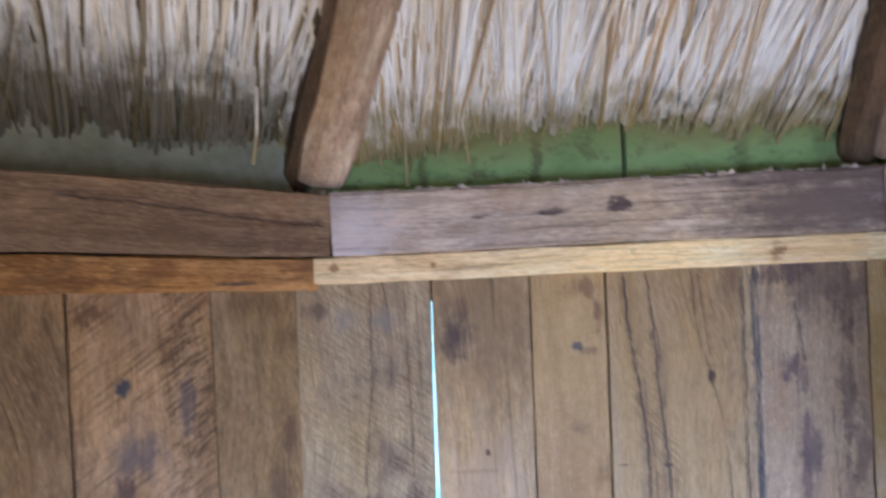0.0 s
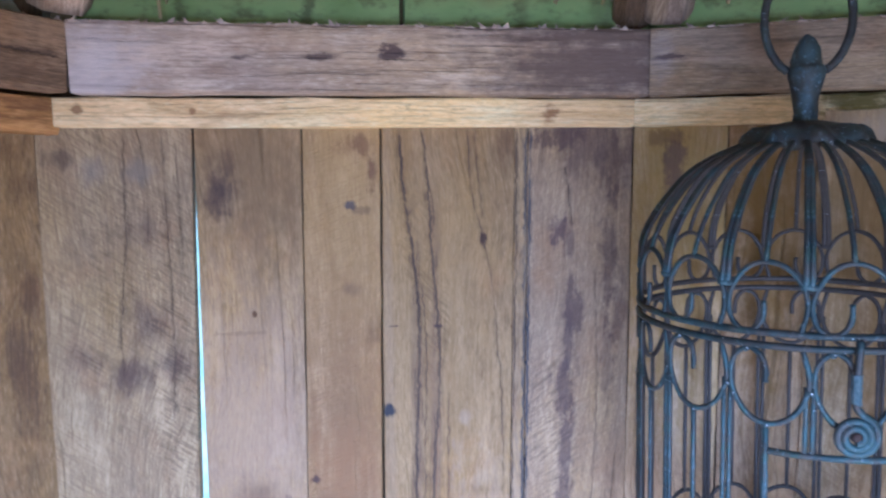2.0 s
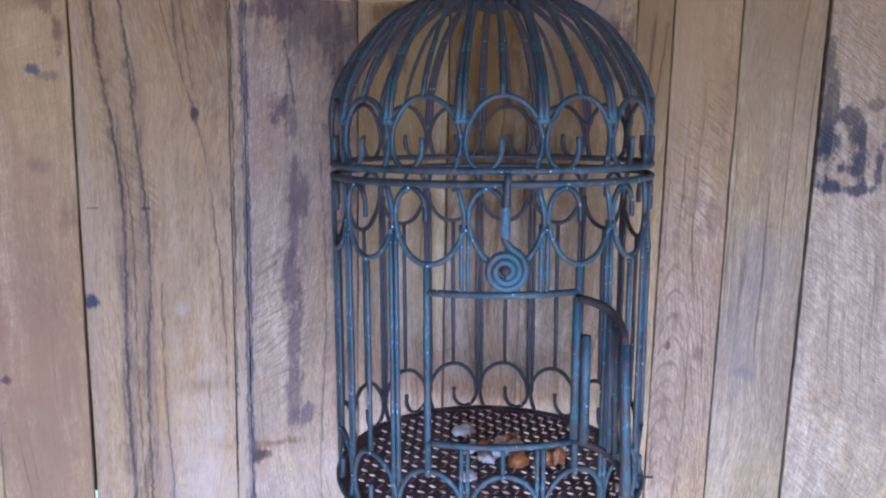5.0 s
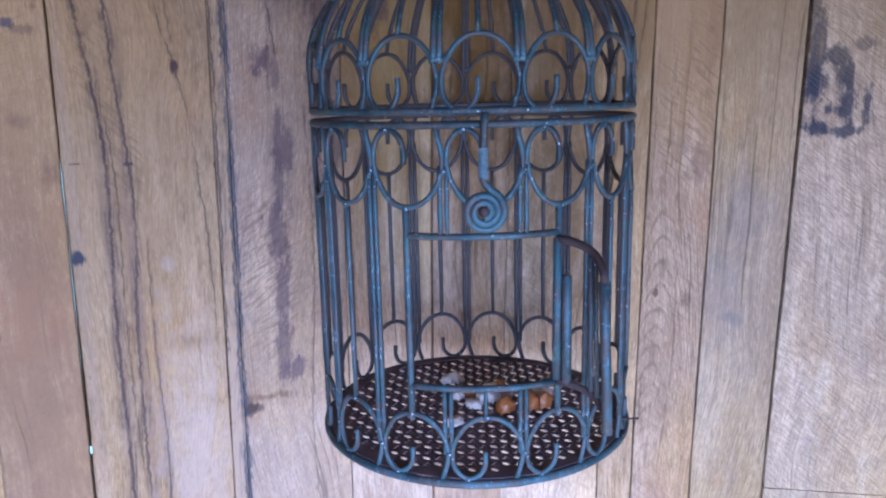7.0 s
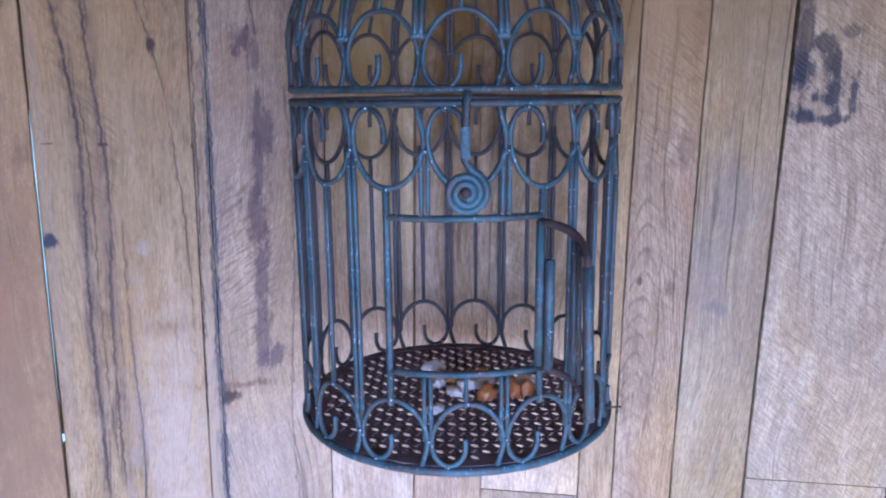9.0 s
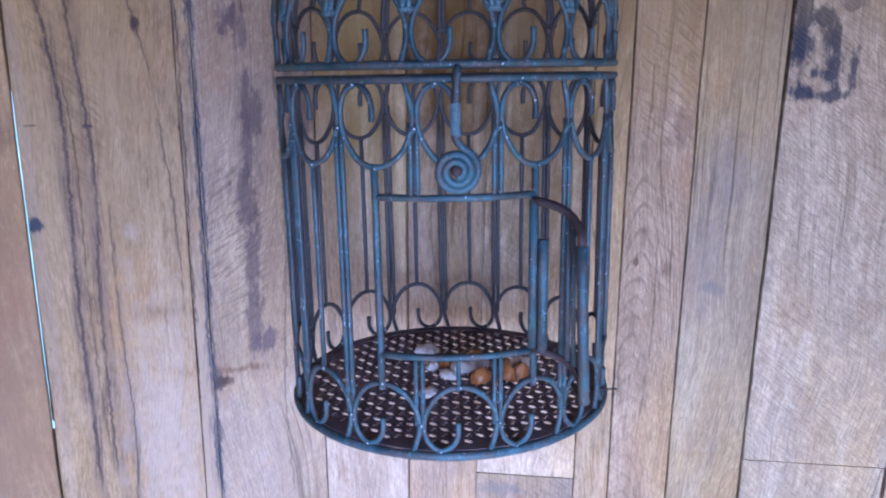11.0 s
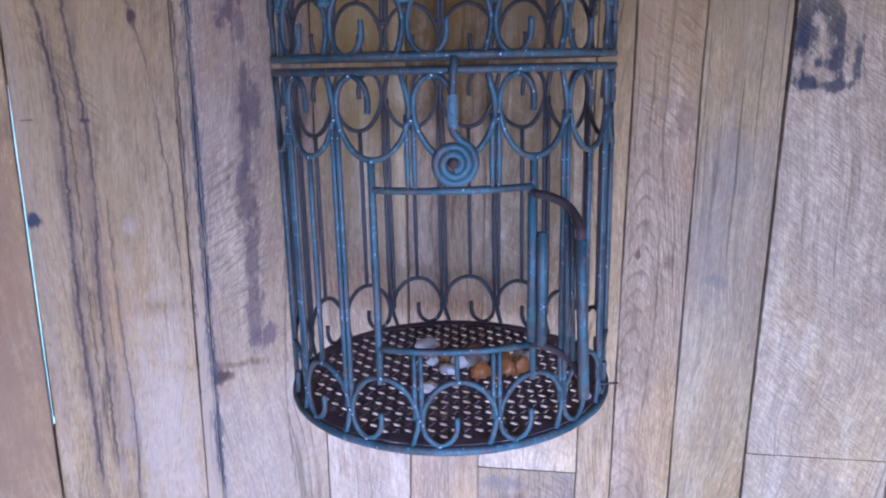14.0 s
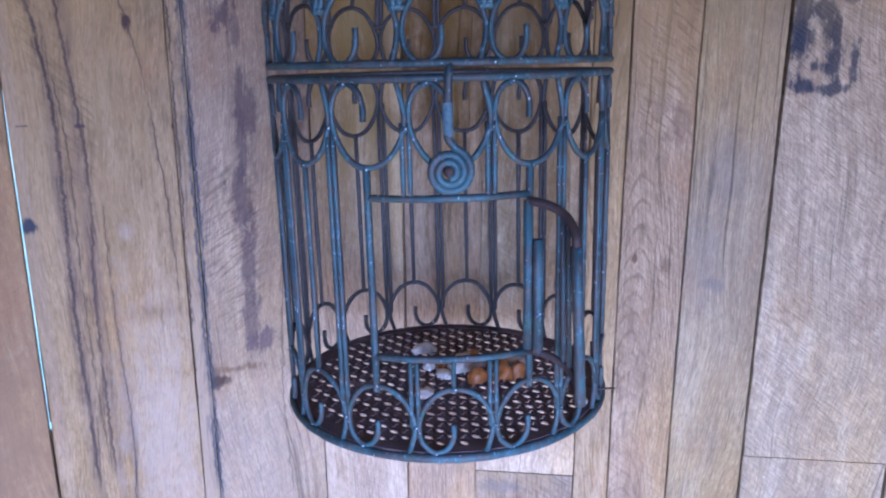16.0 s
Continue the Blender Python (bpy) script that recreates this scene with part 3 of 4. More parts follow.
beam_at("eave_board", west_sag, -0.80, -0.02, -0.046, -0.030, 1.838, 1.965, mat_green_grey, "grey-green board under the thatch", "board", 8, 0.001, 0.002)


def splinters(frame_of, s0, s1, y, z, count, seed, material):
    """Torn fibres along the upper front edge of a plate, one mesh of loose slivers."""
    rnd = random.Random(seed)
    bm = bmesh.new()
    for _ in range(count):
        s, size = rnd.uniform(s0, s1), rnd.uniform(0.0, 1.0) ** 4
        a = Vector((s, y + rnd.uniform(-0.001, 0.006), z - 0.002))
        w = rnd.uniform(0.001, 0.006)
        tip = a + Vector((rnd.uniform(-0.012, 0.012), rnd.uniform(-0.004, 0.002), 0.0026 + 0.007 * size))
        p = [bm.verts.new(v) for v in (a - Vector((w, 0, 0)), a + Vector((w, 0, 0)), a + Vector((0, 0.003, 0)), tip)]
        for f in ((0, 1, 3), (1, 2, 3), (2, 0, 3), (0, 2, 1)):
            bm.faces.new([p[k] for k in f])
    ob = new("splinters", mesh_of("splinters", bm, material))
    ob.matrix_world = frame_of
    return tagged(ob, "pale torn fibres along the plate's upper edge", "splinters", kind="stuff")


def rafter(base, wide, deep, label, material=None):
    """A split pole that rests on a corner of the plates and rises to the top of the roof."""
    base = Vector(base)
    far = APEX - base
    bm = bmesh.new()
    timber(bm, (0, -wide / 2, 0), (far.length - 0.25, wide / 2, deep), 16, 0, 0.003, 0.014)
    ob = new("rafter", mesh_of("rafter", bm, material or mat_pole))
    x = far.normalized()
    y = Vector((0, 0, 1)).cross(x).normalized()
    z = x.cross(y)
    m = Matrix((x, y, z)).transposed().to_4x4()
    m.translation = base
    ob.matrix_world = m
    return tagged(ob, label, "rafter", kind="structure")


mat_fibre = speckled("torn wood fibre", (0.30, 0.22, 0.16), (0.55, 0.45, 0.36), 50, 8, 0.9)
splinters(north, -0.29, 0.44, -0.072, 1.836, 150, 5, mat_fibre)
splinters(west_sag, -0.60, -0.03, -0.085, 1.836, 70, 6, mat_fibre)
splinters(north_east, 0.03, 0.70, -0.072, 1.836, 90, 7, mat_fibre)

rafter((-0.262, 0.985, 1.845), 0.072, 0.06, "peeled pinkish-brown pole rafter on the plate corner")
mat_pole_grey = wood("grey old pole", (0.44, 0.33, 0.26), (0.21, 0.145, 0.105), 45.0, "x", 0.4, blotch=0.5)
rafter((0.490, 0.985, 1.845), 0.066, 0.06, "weathered brown pole rafter on the plate corner", mat_pole_grey)
# Second poles in shadow: the shade is in their dark wood colour.
mat_pole_shade = wood("shadow-dark pole", (0.15, 0.098, 0.062), (0.075, 0.046, 0.029), 33.0, "x", 0.4, blotch=0.5)
rafter((-0.303, 1.004, 1.838), 0.046, 0.07, "dark shadowed pole beside the peeled rafter", mat_pole_shade)
rafter((0.448, 1.004, 1.838), 0.046, 0.07, "dark shadowed pole beside the weathered rafter", mat_pole_shade)
rafter((east_a[0] - 0.06, east_a[1] - 0.03, 1.86), 0.07, 0.06, "weathered brown pole rafter")
rafter((west_a[0] + 0.07, west_a[1] - 0.01, 1.86), 0.07, 0.06, "weathered brown pole rafter")


# ---------------------------------------------------------------- thatch
def thatch(frame_of, s0, s1, eave_y, eave_z, count, seed, slant, material):
    """Reeds of one roof side: loose stalks that run up the slope, their butts uneven above the eave board."""
    rnd = random.Random(seed)
    verts, faces = [], []
    rise, run = math.sin(radians(40)), math.cos(radians(40))
    for k in range(count):
        s = rnd.uniform(s0, s1)
        depth = rnd.random()
        start = rnd.uniform(-0.04, 0.06) if rnd.random() < 0.8 else rnd.uniform(0.05, 0.35)
        start += 0.035 * math.sin(9 * s + seed)
        long = rnd.uniform(0.25, 0.6)
        lean = rnd.gauss(slant, 0.09)
        r = rnd.choice((0.0010, 0.0014, 0.0018, 0.0024, 0.0032))
        lift = depth * 0.040 + rnd.gauss(0, 0.005) + 0.008 * math.sin(47 * s + 3 * math.sin(19 * s))
        base = Vector((s, eave_y - run * start + rise * lift, eave_z + rise * start + run * lift))
        way = Vector((lean, -run, rise + rnd.gauss(0, 0.03))).normalized()
        side = way.cross(Vector((0, rise, run))).normalized()
        up = side.cross(way)
        bend = Vector((rnd.gauss(0, 0.006), 0, rnd.gauss(0, 0.004)))
        n = len(verts)
        for t, w in ((0.0, 0.75), (0.5, 1.0), (1.0, 0.7)):
            c = base + way * long * t + bend * math.sin(math.pi * t)
            for a, b in ((1, 0), (0, 1), (-1, 0), (0, -1)):
                verts.append(c + side * (a * r * w) + up * (b * r * w))
        for j in (0, 4):
            for i in range(4):
                faces.append((n + j + i, n + j + (i + 1) % 4, n + j + 4 + (i + 1) % 4, n + j + 4 + i))
        faces.append((n + 3, n + 2, n + 1, n))
    me = bpy.data.meshes.new("thatch")
    me.from_pydata(verts, [], faces)
    me.materials.append(material)
    ob = new("thatch", me)
    ob.matrix_world = frame_of
    return tagged(ob, "pale dry reed thatch with uneven butts", "thatch", kind="stuff")


thatch(north, -0.34, 0.52, -0.045, 1.905, 8000, 1, 0.07, mat_reed)
thatch(west_sag, -0.80, 0.06, -0.060, 1.900, 7000, 2, -0.30, mat_reed_moss_shade)
thatch(north_east, -0.04, 0.82, -0.045, 1.915, 5500, 3, 0.25, mat_reed)


def loose_reed(points, thick):
    ob = new("loose_reed", mesh_of("loose_reed", tube(bmesh.new(), smoothed(points, 4), thick, 5), mat_reed, True))
    return tagged(ob, "single pale reed stalk hanging out of the thatch", "reed", "loose reeds under the thatch")


loose_reed([(-0.152, 0.990, 1.842), (-0.153, 0.988, 1.88), (-0.150, 0.975, 1.93), (-0.146, 0.95, 1.98)], 0.0022)
loose_reed([(-0.068, 0.985, 1.868), (-0.072, 0.975, 1.90), (-0.080, 0.955, 1.95)], 0.0018)
loose_reed([(0.545, 0.930, 1.862), (0.543, 0.92, 1.90), (0.538, 0.895, 1.95)], 0.0024)
loose_reed([(-0.335, 0.90, 1.872), (-0.325, 0.89, 1.91), (-0.315, 0.865, 1.96)], 0.0026)


# ---------------------------------------------------------------- bird cage
AXIS = (0.5636, 0.7642)
Z0 = 1.1611
R = 0.1715
FRONT = -108.2
LOOPS = 15
PITCH = 360.0 / LOOPS
RIM, LID = 0.3405, 0.3495

cage = new("bird_cage")
HANG = pose(*AXIS, Z0, -1.1, -0.92, 0)
cage.matrix_world = HANG @ pose(0, 0, 0, 0, 0, FRONT)
tagged(cage, "round blue iron bird cage with a domed top and open door", "bird cage")


def on_cage(angle, z, r=R):
    return Vector((r * math.cos(radians(angle)), r * math.sin(radians(angle)), z))


def turned(angle):
    return pose(0, 0, 0, 0, 0, angle)


def arc(a0, a1, z, r=R, step=4.0):
    n = max(2, int(abs(a1 - a0) / step))
    return [on_cage(a0 + (a1 - a0) * k / n, z, r) for k in range(n + 1)]


def hoop(name, z, r, thick, label=""):
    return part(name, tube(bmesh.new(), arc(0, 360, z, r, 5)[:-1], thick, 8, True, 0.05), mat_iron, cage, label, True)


hoop("base_ring", 0.0, R + 0.0015, 0.0044)
hoop("body_rim", RIM, R, 0.0036)
hoop("lid_rim", LID + 0.003, R, 0.0036)

# the scroll: one wire that stands on its hoop, goes over in an arch and curls in on itself
SCROLL = ((0.029, 0.0), (0.036, 0.027), (0.031, 0.048), (0.0176, 0.063), (0, 0.068), (-0.0164, 0.062), (-0.029, 0.045), (-0.033, 0.027),
          (-0.029, 0.0115), (-0.0176, 0.003), (-0.0063, 0.008), (-0.001, 0.019), (-0.001, 0.032))


def scroll_mesh(name, z, tall, flip=1.0, bow=None):
    pts = []
    for u, v in SCROLL:
        h = z + flip * v * tall / 0.068
        pts.append(on_cage(math.degrees(u / 0.0725 * 2 * math.pi / LOOPS), h, bow(h) if bow else R))
    return mesh_of(name, tube(bmesh.new(), smoothed(pts, 3), 0.0027, 6, wobble=0.10), mat_iron, True)


def dome_r(z):
    """Radius of the lid at a height above the base."""
    rows = ((0.35, R), (0.399, R), (0.417, 0.1695), (0.433, 0.1645), (0.448, 0.1567), (0.463, 0.1470), (0.478, 0.1355), (0.493, 0.1220), (0.505, 0.1070), (0.517, 0.0845), (0.526, 0.0600), (0.532, 0.03))
    for (za, ra), (zb, rb) in zip(rows, rows[1:]):
        if z <= zb:
            return ra + (rb - ra) * (z - za) / (zb - za)
    return rows[-1][1]


low_scroll = scroll_mesh("scroll", 0.002, 0.066)
high_scroll = scroll_mesh("scroll", RIM, 0.0735, -1.0)
lid_scroll = scroll_mesh("scroll", LID, 0.068, 1.0, dome_r)
for k in range(LOOPS):
    part("scroll", low_scroll, None, cage, m=turned(PITCH * k))
    part("scroll", high_scroll, None, cage, m=turned(PITCH * k))
    part("scroll", lid_scroll, None, cage, m=turned(PITCH * k - 1.0))

SILL, LINTEL = 0.0966, 0.2413


def bar_mesh(z0, z1, thick=0.0024):
    return mesh_of("bar", tube(bmesh.new(), [on_cage(0, z0 + (z1 - z0) * k / 5) for k in range(6)], thick, 6, wobble=0.11), mat_iron, True)


apex_bar, twin_bar = bar_mesh(0.067, 0.267, 0.0027), bar_mesh(0.030, 0.305, 0.0025)
short_low, short_high, short_mid = bar_mesh(0.030, SILL, 0.0023), bar_mesh(LINTEL, 0.305, 0.0023), bar_mesh(0.067, SILL, 0.0022)
post_bar = bar_mesh(0.062, 0.268, 0.0034)
for k in range(LOOPS):
    a = PITCH * k
    if k == 0:
        part("bar", short_mid, None, cage, m=turned(a))
    elif k in (1, LOOPS - 1):
        part("bar", post_bar, None, cage, m=turned(a))
    else:
        part("bar", apex_bar, None, cage, m=turned(a))
    for side in (-1.0, 1.0):
        at = turned(a + PITCH / 2 + side)
        if k in (0, LOOPS - 1):
            part("bar", short_low, None, cage, m=at)
            part("bar", short_high, None, cage, m=at)
        else:
            part("bar", twin_bar, None, cage, m=at)
part("sill_bar", tube(bmesh.new(), arc(-PITCH, PITCH, SILL), 0.0034, 7, wobble=0.05), mat_iron, cage, smooth=True)
part("lintel_bar", tube(bmesh.new(), arc(-PITCH, PITCH, LINTEL), 0.0033, 7, wobble=0.05), mat_iron, cage, smooth=True)


def rib_mesh(z0, thick):
    pts = []
    n = 16
    for k in range(n + 1):
        q = k / n
        z = z0 + (0.530 - z0) * math.sin(q * math.pi / 2)
        pts.append(on_cage(0, z, dome_r(z) + 0.001))
    return mesh_of("rib", tube(bmesh.new(), pts, thick, 6, wobble=0.05), mat_iron, True)


rib_wide, rib_thin = rib_mesh(0.393, 0.0030), rib_mesh(0.418, 0.0027)
for k in range(LOOPS):
    a = PITCH * k - 1.0
    part("rib", rib_thin, None, cage, m=turned(a))
    for side in (-1.0, 1.0):
        part("rib", rib_wide, None, cage, m=turned(a + PITCH / 2 + 0.85 * side))
collar = mesh_of("collar", tube(bmesh.new(), arc(-2.2, 2.2, 0.396, R + 0.0006, 1.0), 0.0033, 6), mat_iron, True)
for k in range(LOOPS):
    part("collar", collar, None, cage, m=turned(PITCH * (k + 0.5) - 1.0))

part("cap", lathe(bmesh.new(), ((0.012, 0.541), (0.045, 0.532), (0.0605, 0.5215), (0.0640, 0.5225), (0.0645, 0.528), (0.061, 0.535), (0.052, 0.541), (0.036, 0.545), (0.018, 0.549)), 80, 0.055, 9, 0.02),
     mat_iron_dull, cage, "scalloped dull green-blue iron cap", True)
part("finial", lathe(bmesh.new(), ((0.0150, 0.544), (0.0125, 0.550), (0.0118, 0.558), (0.0130, 0.572), (0.0155, 0.585), (0.0180, 0.595), (0.0192, 0.602), (0.0180, 0.6065), (0.0158, 0.6068),
                                   (0.0154, 0.613), (0.0126, 0.625), (0.0076, 0.635), (0.002, 0.640)), 24, beaten=0.035), mat_finial, cage, "flared worn blue-green finial with a pointed bud", True)
loop_pts = [(0.0, 0.043 * math.sin(radians(q)), 0.656 - 0.060 * math.cos(radians(q))) for q in range(25, 336, 10)]
part("hanging_loop", tube(bmesh.new(), loop_pts, 0.0045, 7), mat_iron_dull, cage, "round iron hanging loop", True, turned(-4))

# latch hook with its flat spiral
hook = [(R + 0.004, 0.002, LID), (R + 0.0065, 0.001, LID - 0.006), (R + 0.0065, 0.0, RIM - 0.02), (R + 0.0065, -0.001, RIM - 0.045), (R + 0.0065, 0.003, RIM - 0.053)]
for k in range(58):
    q = radians(70 - 15.5 * k)
    rr = 0.0192 - 0.0142 * k / 57
    hook.append((R + 0.0065 + 0.003 * (k / 57), rr * math.cos(q), 0.2655 + rr * math.sin(q)))
latch = part("latch_hook", tube(bmesh.new(), smoothed(hook[:6], 4)[:-1] + [Vector(p) for p in hook[5:]], 0.0036, 7), mat_iron, cage, "blue iron latch hook with a flat spiral", True)
bm = bmesh.new()
bmesh.ops.create_icosphere(bm, subdivisions=2, radius=0.0055)
part("knob", bm, mat_rust, latch, "dark iron knob", True, Matrix.Translation((R + 0.008, 0, 0.2655)))

wrap = bmesh.new()
tube(wrap, [(R + 0.0065 + 0.0040 * math.cos(radians(40 * k)), -0.0005 + 0.0040 * math.sin(radians(40 * k)), RIM - 0.046 + 0.00018 * k) for k in range(150)], 0.0008, 4)
part("wire_wrap", wrap, mat_pale_wire, latch, "pale thin wire wound round the hook", True)

# weld beads where scrolls, bars and hoops meet
bm = bmesh.new()
bmesh.ops.create_icosphere(bm, subdivisions=1, radius=0.0042)
for v in bm.verts:
    v.co *= random.uniform(0.8, 1.15)
    v.co.x *= 0.7
bead = mesh_of("weld", bm, mat_iron, True)
for k in range(LOOPS):
    for da, z in ((0.0, 0.068), (PITCH / 2, 0.030), (0.0, 0.266), (PITCH / 2, 0.300), (-0.075 / R * 14, 0.004), (-0.075 / R * 14, RIM - 0.004)):
        part("weld", bead, None, cage, m=turned(PITCH * k + da) @ Matrix.Translation((R + 0.0006, 0, z)))
part("wire_end", tube(bmesh.new(), [on_cage(66, 0.014, 0.150), on_cage(68, 0.012, 0.170), on_cage(70, 0.012, 0.187)], 0.0013, 5), mat_rust, cage, "thin bent wire end", True)

# tray: iron sheet pierced with rows of Z-shaped slots
bm = bmesh.new()
CX, CY = 0.0114, 0.0122
rim_r = R - 0.001
slot = ((0.21, 0.36), (0.46, 0.33), (0.57, 0.46), (0.79, 0.48), (0.79, 0.64), (0.54, 0.67), (0.43, 0.54), (0.21, 0.51))
edge = ((0, 0), (0.5, 0), (1, 0), (1, 0.5), (1, 1), (0.5, 1), (0, 1), (0, 0.5))
for i in range(-15, 15):
    for j in range(-15, 15):
        x0, y0 = i * CX, j * CY
        mid = math.hypot(x0 + CX / 2, y0 + CY / 2)
        if mid > rim_r - 0.005:
            continue
        outer = [bm.verts.new((x0 + a * CX, y0 + b * CY, 0.004)) for a, b in edge]
        if mid > rim_r - 0.016:
            bm.faces.new(outer)
            continue
        jit = random.uniform(-0.05, 0.05)
        hole = [bm.verts.new((x0 + (a + jit) * CX, y0 + b * CY, 0.004 + (0.0012 if 2 <= n <= 5 else -0.0006))) for n, (a, b) in enumerate(slot if (i + j) % 2 else [(a, 1 - b) for a, b in slot[5::-1] + slot[:5:-1]])]
        for k in range(8):
            bm.faces.new((outer[k], outer[(k + 1) % 8], hole[(k + 1) % 8], hole[k]))
for k in range(72):
    a, b = radians(5 * k), radians(5 * k + 5)
    bm.faces.new([bm.verts.new((r * math.cos(q), r * math.sin(q), z)) for r, q, z in ((rim_r - 0.012, a, 0.0048), (rim_r, a, 0.0048), (rim_r, b, 0.0048), (rim_r - 0.012, b, 0.0048))])
bmesh.ops.remove_doubles(bm, verts=bm.verts, dist=0.00005)
tray = part("tray", bm, mat_tray, cage, "dark brown iron tray pierced with slots", m=turned(-FRONT - 21))
solid = tray.modifiers.new("thick", "SOLIDIFY")
solid.thickness = 0.0012

# the door stands open, swung out on its post
door = part("door", tube(bmesh.new(), [(0, 0, 0.002), (0, 0, 0.138)], 0.0042, 7), mat_iron, cage, "open barred door swung outwards", True)
post = on_cage(PITCH - 1.2, SILL + 0.002, R + 0.0035)
door.matrix_local = Matrix.Translation(post) @ turned(PITCH)
door_pts = []
for k in range(9):
    q = k / 8
    door_pts.append(Vector((0.053 * q, 0.0125 * q + 0.011 * math.sin(math.pi * q), -0.024 * q ** 1.6)))


def at_door(k, z):
    p = door_pts[k]
    return (p.x, p.y + 0.05 * (0.137 - z) * p.x / 0.053, z + p.z)


part("door_top", tube(bmesh.new(), [at_door(k, 0.137) for k in range(9)] + [at_door(8, 0.127)], 0.0040, 7), mat_rust, door, "rusty dark brown curved rod", True)
part("door_bottom", tube(bmesh.new(), [at_door(k, 0.000) for k in range(9)], 0.0034, 7), mat_rust, door, "rusty dark curved rod", True)
part("door_stile", tube(bmesh.new(), [at_door(8, z) for z in (-0.012, 0.04, 0.09, 0.130)], 0.0050, 7), mat_iron, door, smooth=True)
part("door_stile", tube(bmesh.new(), [at_door(1, z) for z in (0.0, 0.04, 0.075, 0.104)], 0.0048, 7), mat_iron, door, smooth=True)
for k in (4, 5):
    part("door_bar", tube(bmesh.new(), [at_door(k, z) for z in (0.0, 0.07, 0.136)], 0.0024, 6), mat_iron, door, smooth=True)

# wire that holds the cage, from a roof pole above
bm = bmesh.new()
tube(bm, smoothed([(0.5526, 0.7775, 1.868), (0.5515, 0.777, 1.882), (0.550, 0.775, 1.97), (0.545, 0.74, 2.06), (0.54, 0.72, 2.16)], 4), 0.0016, 6)
tagged(new("hanging_wire", mesh_of("hanging_wire", bm, mat_wire, True)), "thin grey steel wire from the roof to the cage", "wire")


# ---------------------------------------------------------------- shells on the tray
mat_amber = speckled("amber shell", (0.27, 0.085, 0.018), (0.44, 0.165, 0.04), 70, 2, 0.35, specular=0.5)
mat_white = speckled("white shell", (0.56, 0.45, 0.34), (0.80, 0.71, 0.60), 60, 5, 0.45, specular=0.45)


def shell(x, y, size, tall, turn, tilt, material, label, seed):
    """A broken, hollow piece of shell with a ragged lip."""
    rnd = random.Random(seed)
    bm = bmesh.new()
    bmesh.ops.create_icosphere(bm, subdivisions=3, radius=1.0)
    cut = [v for v in bm.verts if v.co.z < -0.25 + rnd.uniform(-0.12, 0.12)]
    bmesh.ops.delete(bm, geom=cut, context="VERTS")
    for v in bm.verts:
        w = 1 + (0.70 if material is mat_white else 0.45) * noise.noise(v.co * (3.1 if material is mat_white else 2.3) + Vector((seed, 0, 0)))
        ridge = 1 + 0.05 * math.sin(9 * math.atan2(v.co.y, v.co.x))
        v.co = Vector((v.co.x * size * w * ridge, v.co.y * size * 0.72 * w * ridge, v.co.z * tall * w))
    low = min(v.co.z for v in bm.verts)
    for v in bm.verts:
        v.co.z -= low
    ob = new("shell", mesh_of("shell", bm, material, True))
    ob.matrix_world = HANG @ pose(x, y, 0.0052, tilt, 0, turn)
    s = ob.modifiers.new("thick", "SOLIDIFY")
    s.thickness = 0.0012
    return tagged(ob, label, "shell", "shells on the cage tray")


AMBER, WHITE = "glossy amber-brown broken shell on the cage tray", "white broken shell on the cage tray"
for n, (x, y, size, tall, turn, tilt, kind) in enumerate((
        (0.025, -0.031, 0.0130, 0.014, 20, 8, 0), (0.062, -0.018, 0.0110, 0.015, 75, -6, 0), (0.050, -0.042, 0.0115, 0.016, 130, 10, 0), (0.071, -0.038, 0.0115, 0.015, 40, 6, 0), (0.005, 0.022, 0.0110, 0.010, 0, 9, 0),
        (-0.001, 0.081, 0.0165, 0.0070, 10, 6, 1), (0.036, 0.002, 0.0160, 0.011, 40, -8, 1), (-0.004, -0.004, 0.0120, 0.007, 100, 5, 1), (0.084, -0.010, 0.0140, 0.010, 30, 7, 1), (-0.012, 0.024, 0.0100, 0.008, 60, -4, 1),
        (0.030, 0.026, 0.0130, 0.009, 50, 4, 1), (0.014, 0.006, 0.0120, 0.010, 15, 14, 1), (-0.041, -0.040, 0.0110, 0.006, 25, 8, 1), (0.105, -0.118, 0.0080, 0.004, 80, 4, 1), (0.045, 0.030, 0.0110, 0.010, 70, -9, 0))):
    shell(x, y, size, tall, turn, tilt, mat_white if kind else mat_amber, WHITE if kind else AMBER, n + 3)


# ---------------------------------------------------------------- boards of the three walls in view
def wall(name, frame_of, s0, s1, label):
    """The rails outside the boards, to which the boards belong."""
    bm = bmesh.new()
    for z in (0.15, 1.725):
        timber(bm, (s0, 0.030, z), (s1, 0.065, z + 0.07), 4, 0)
    ob = new(name, mesh_of(name, bm, mat_backing))
    ob.matrix_world = frame_of
    return tagged(ob, label, "wall", kind="structure")


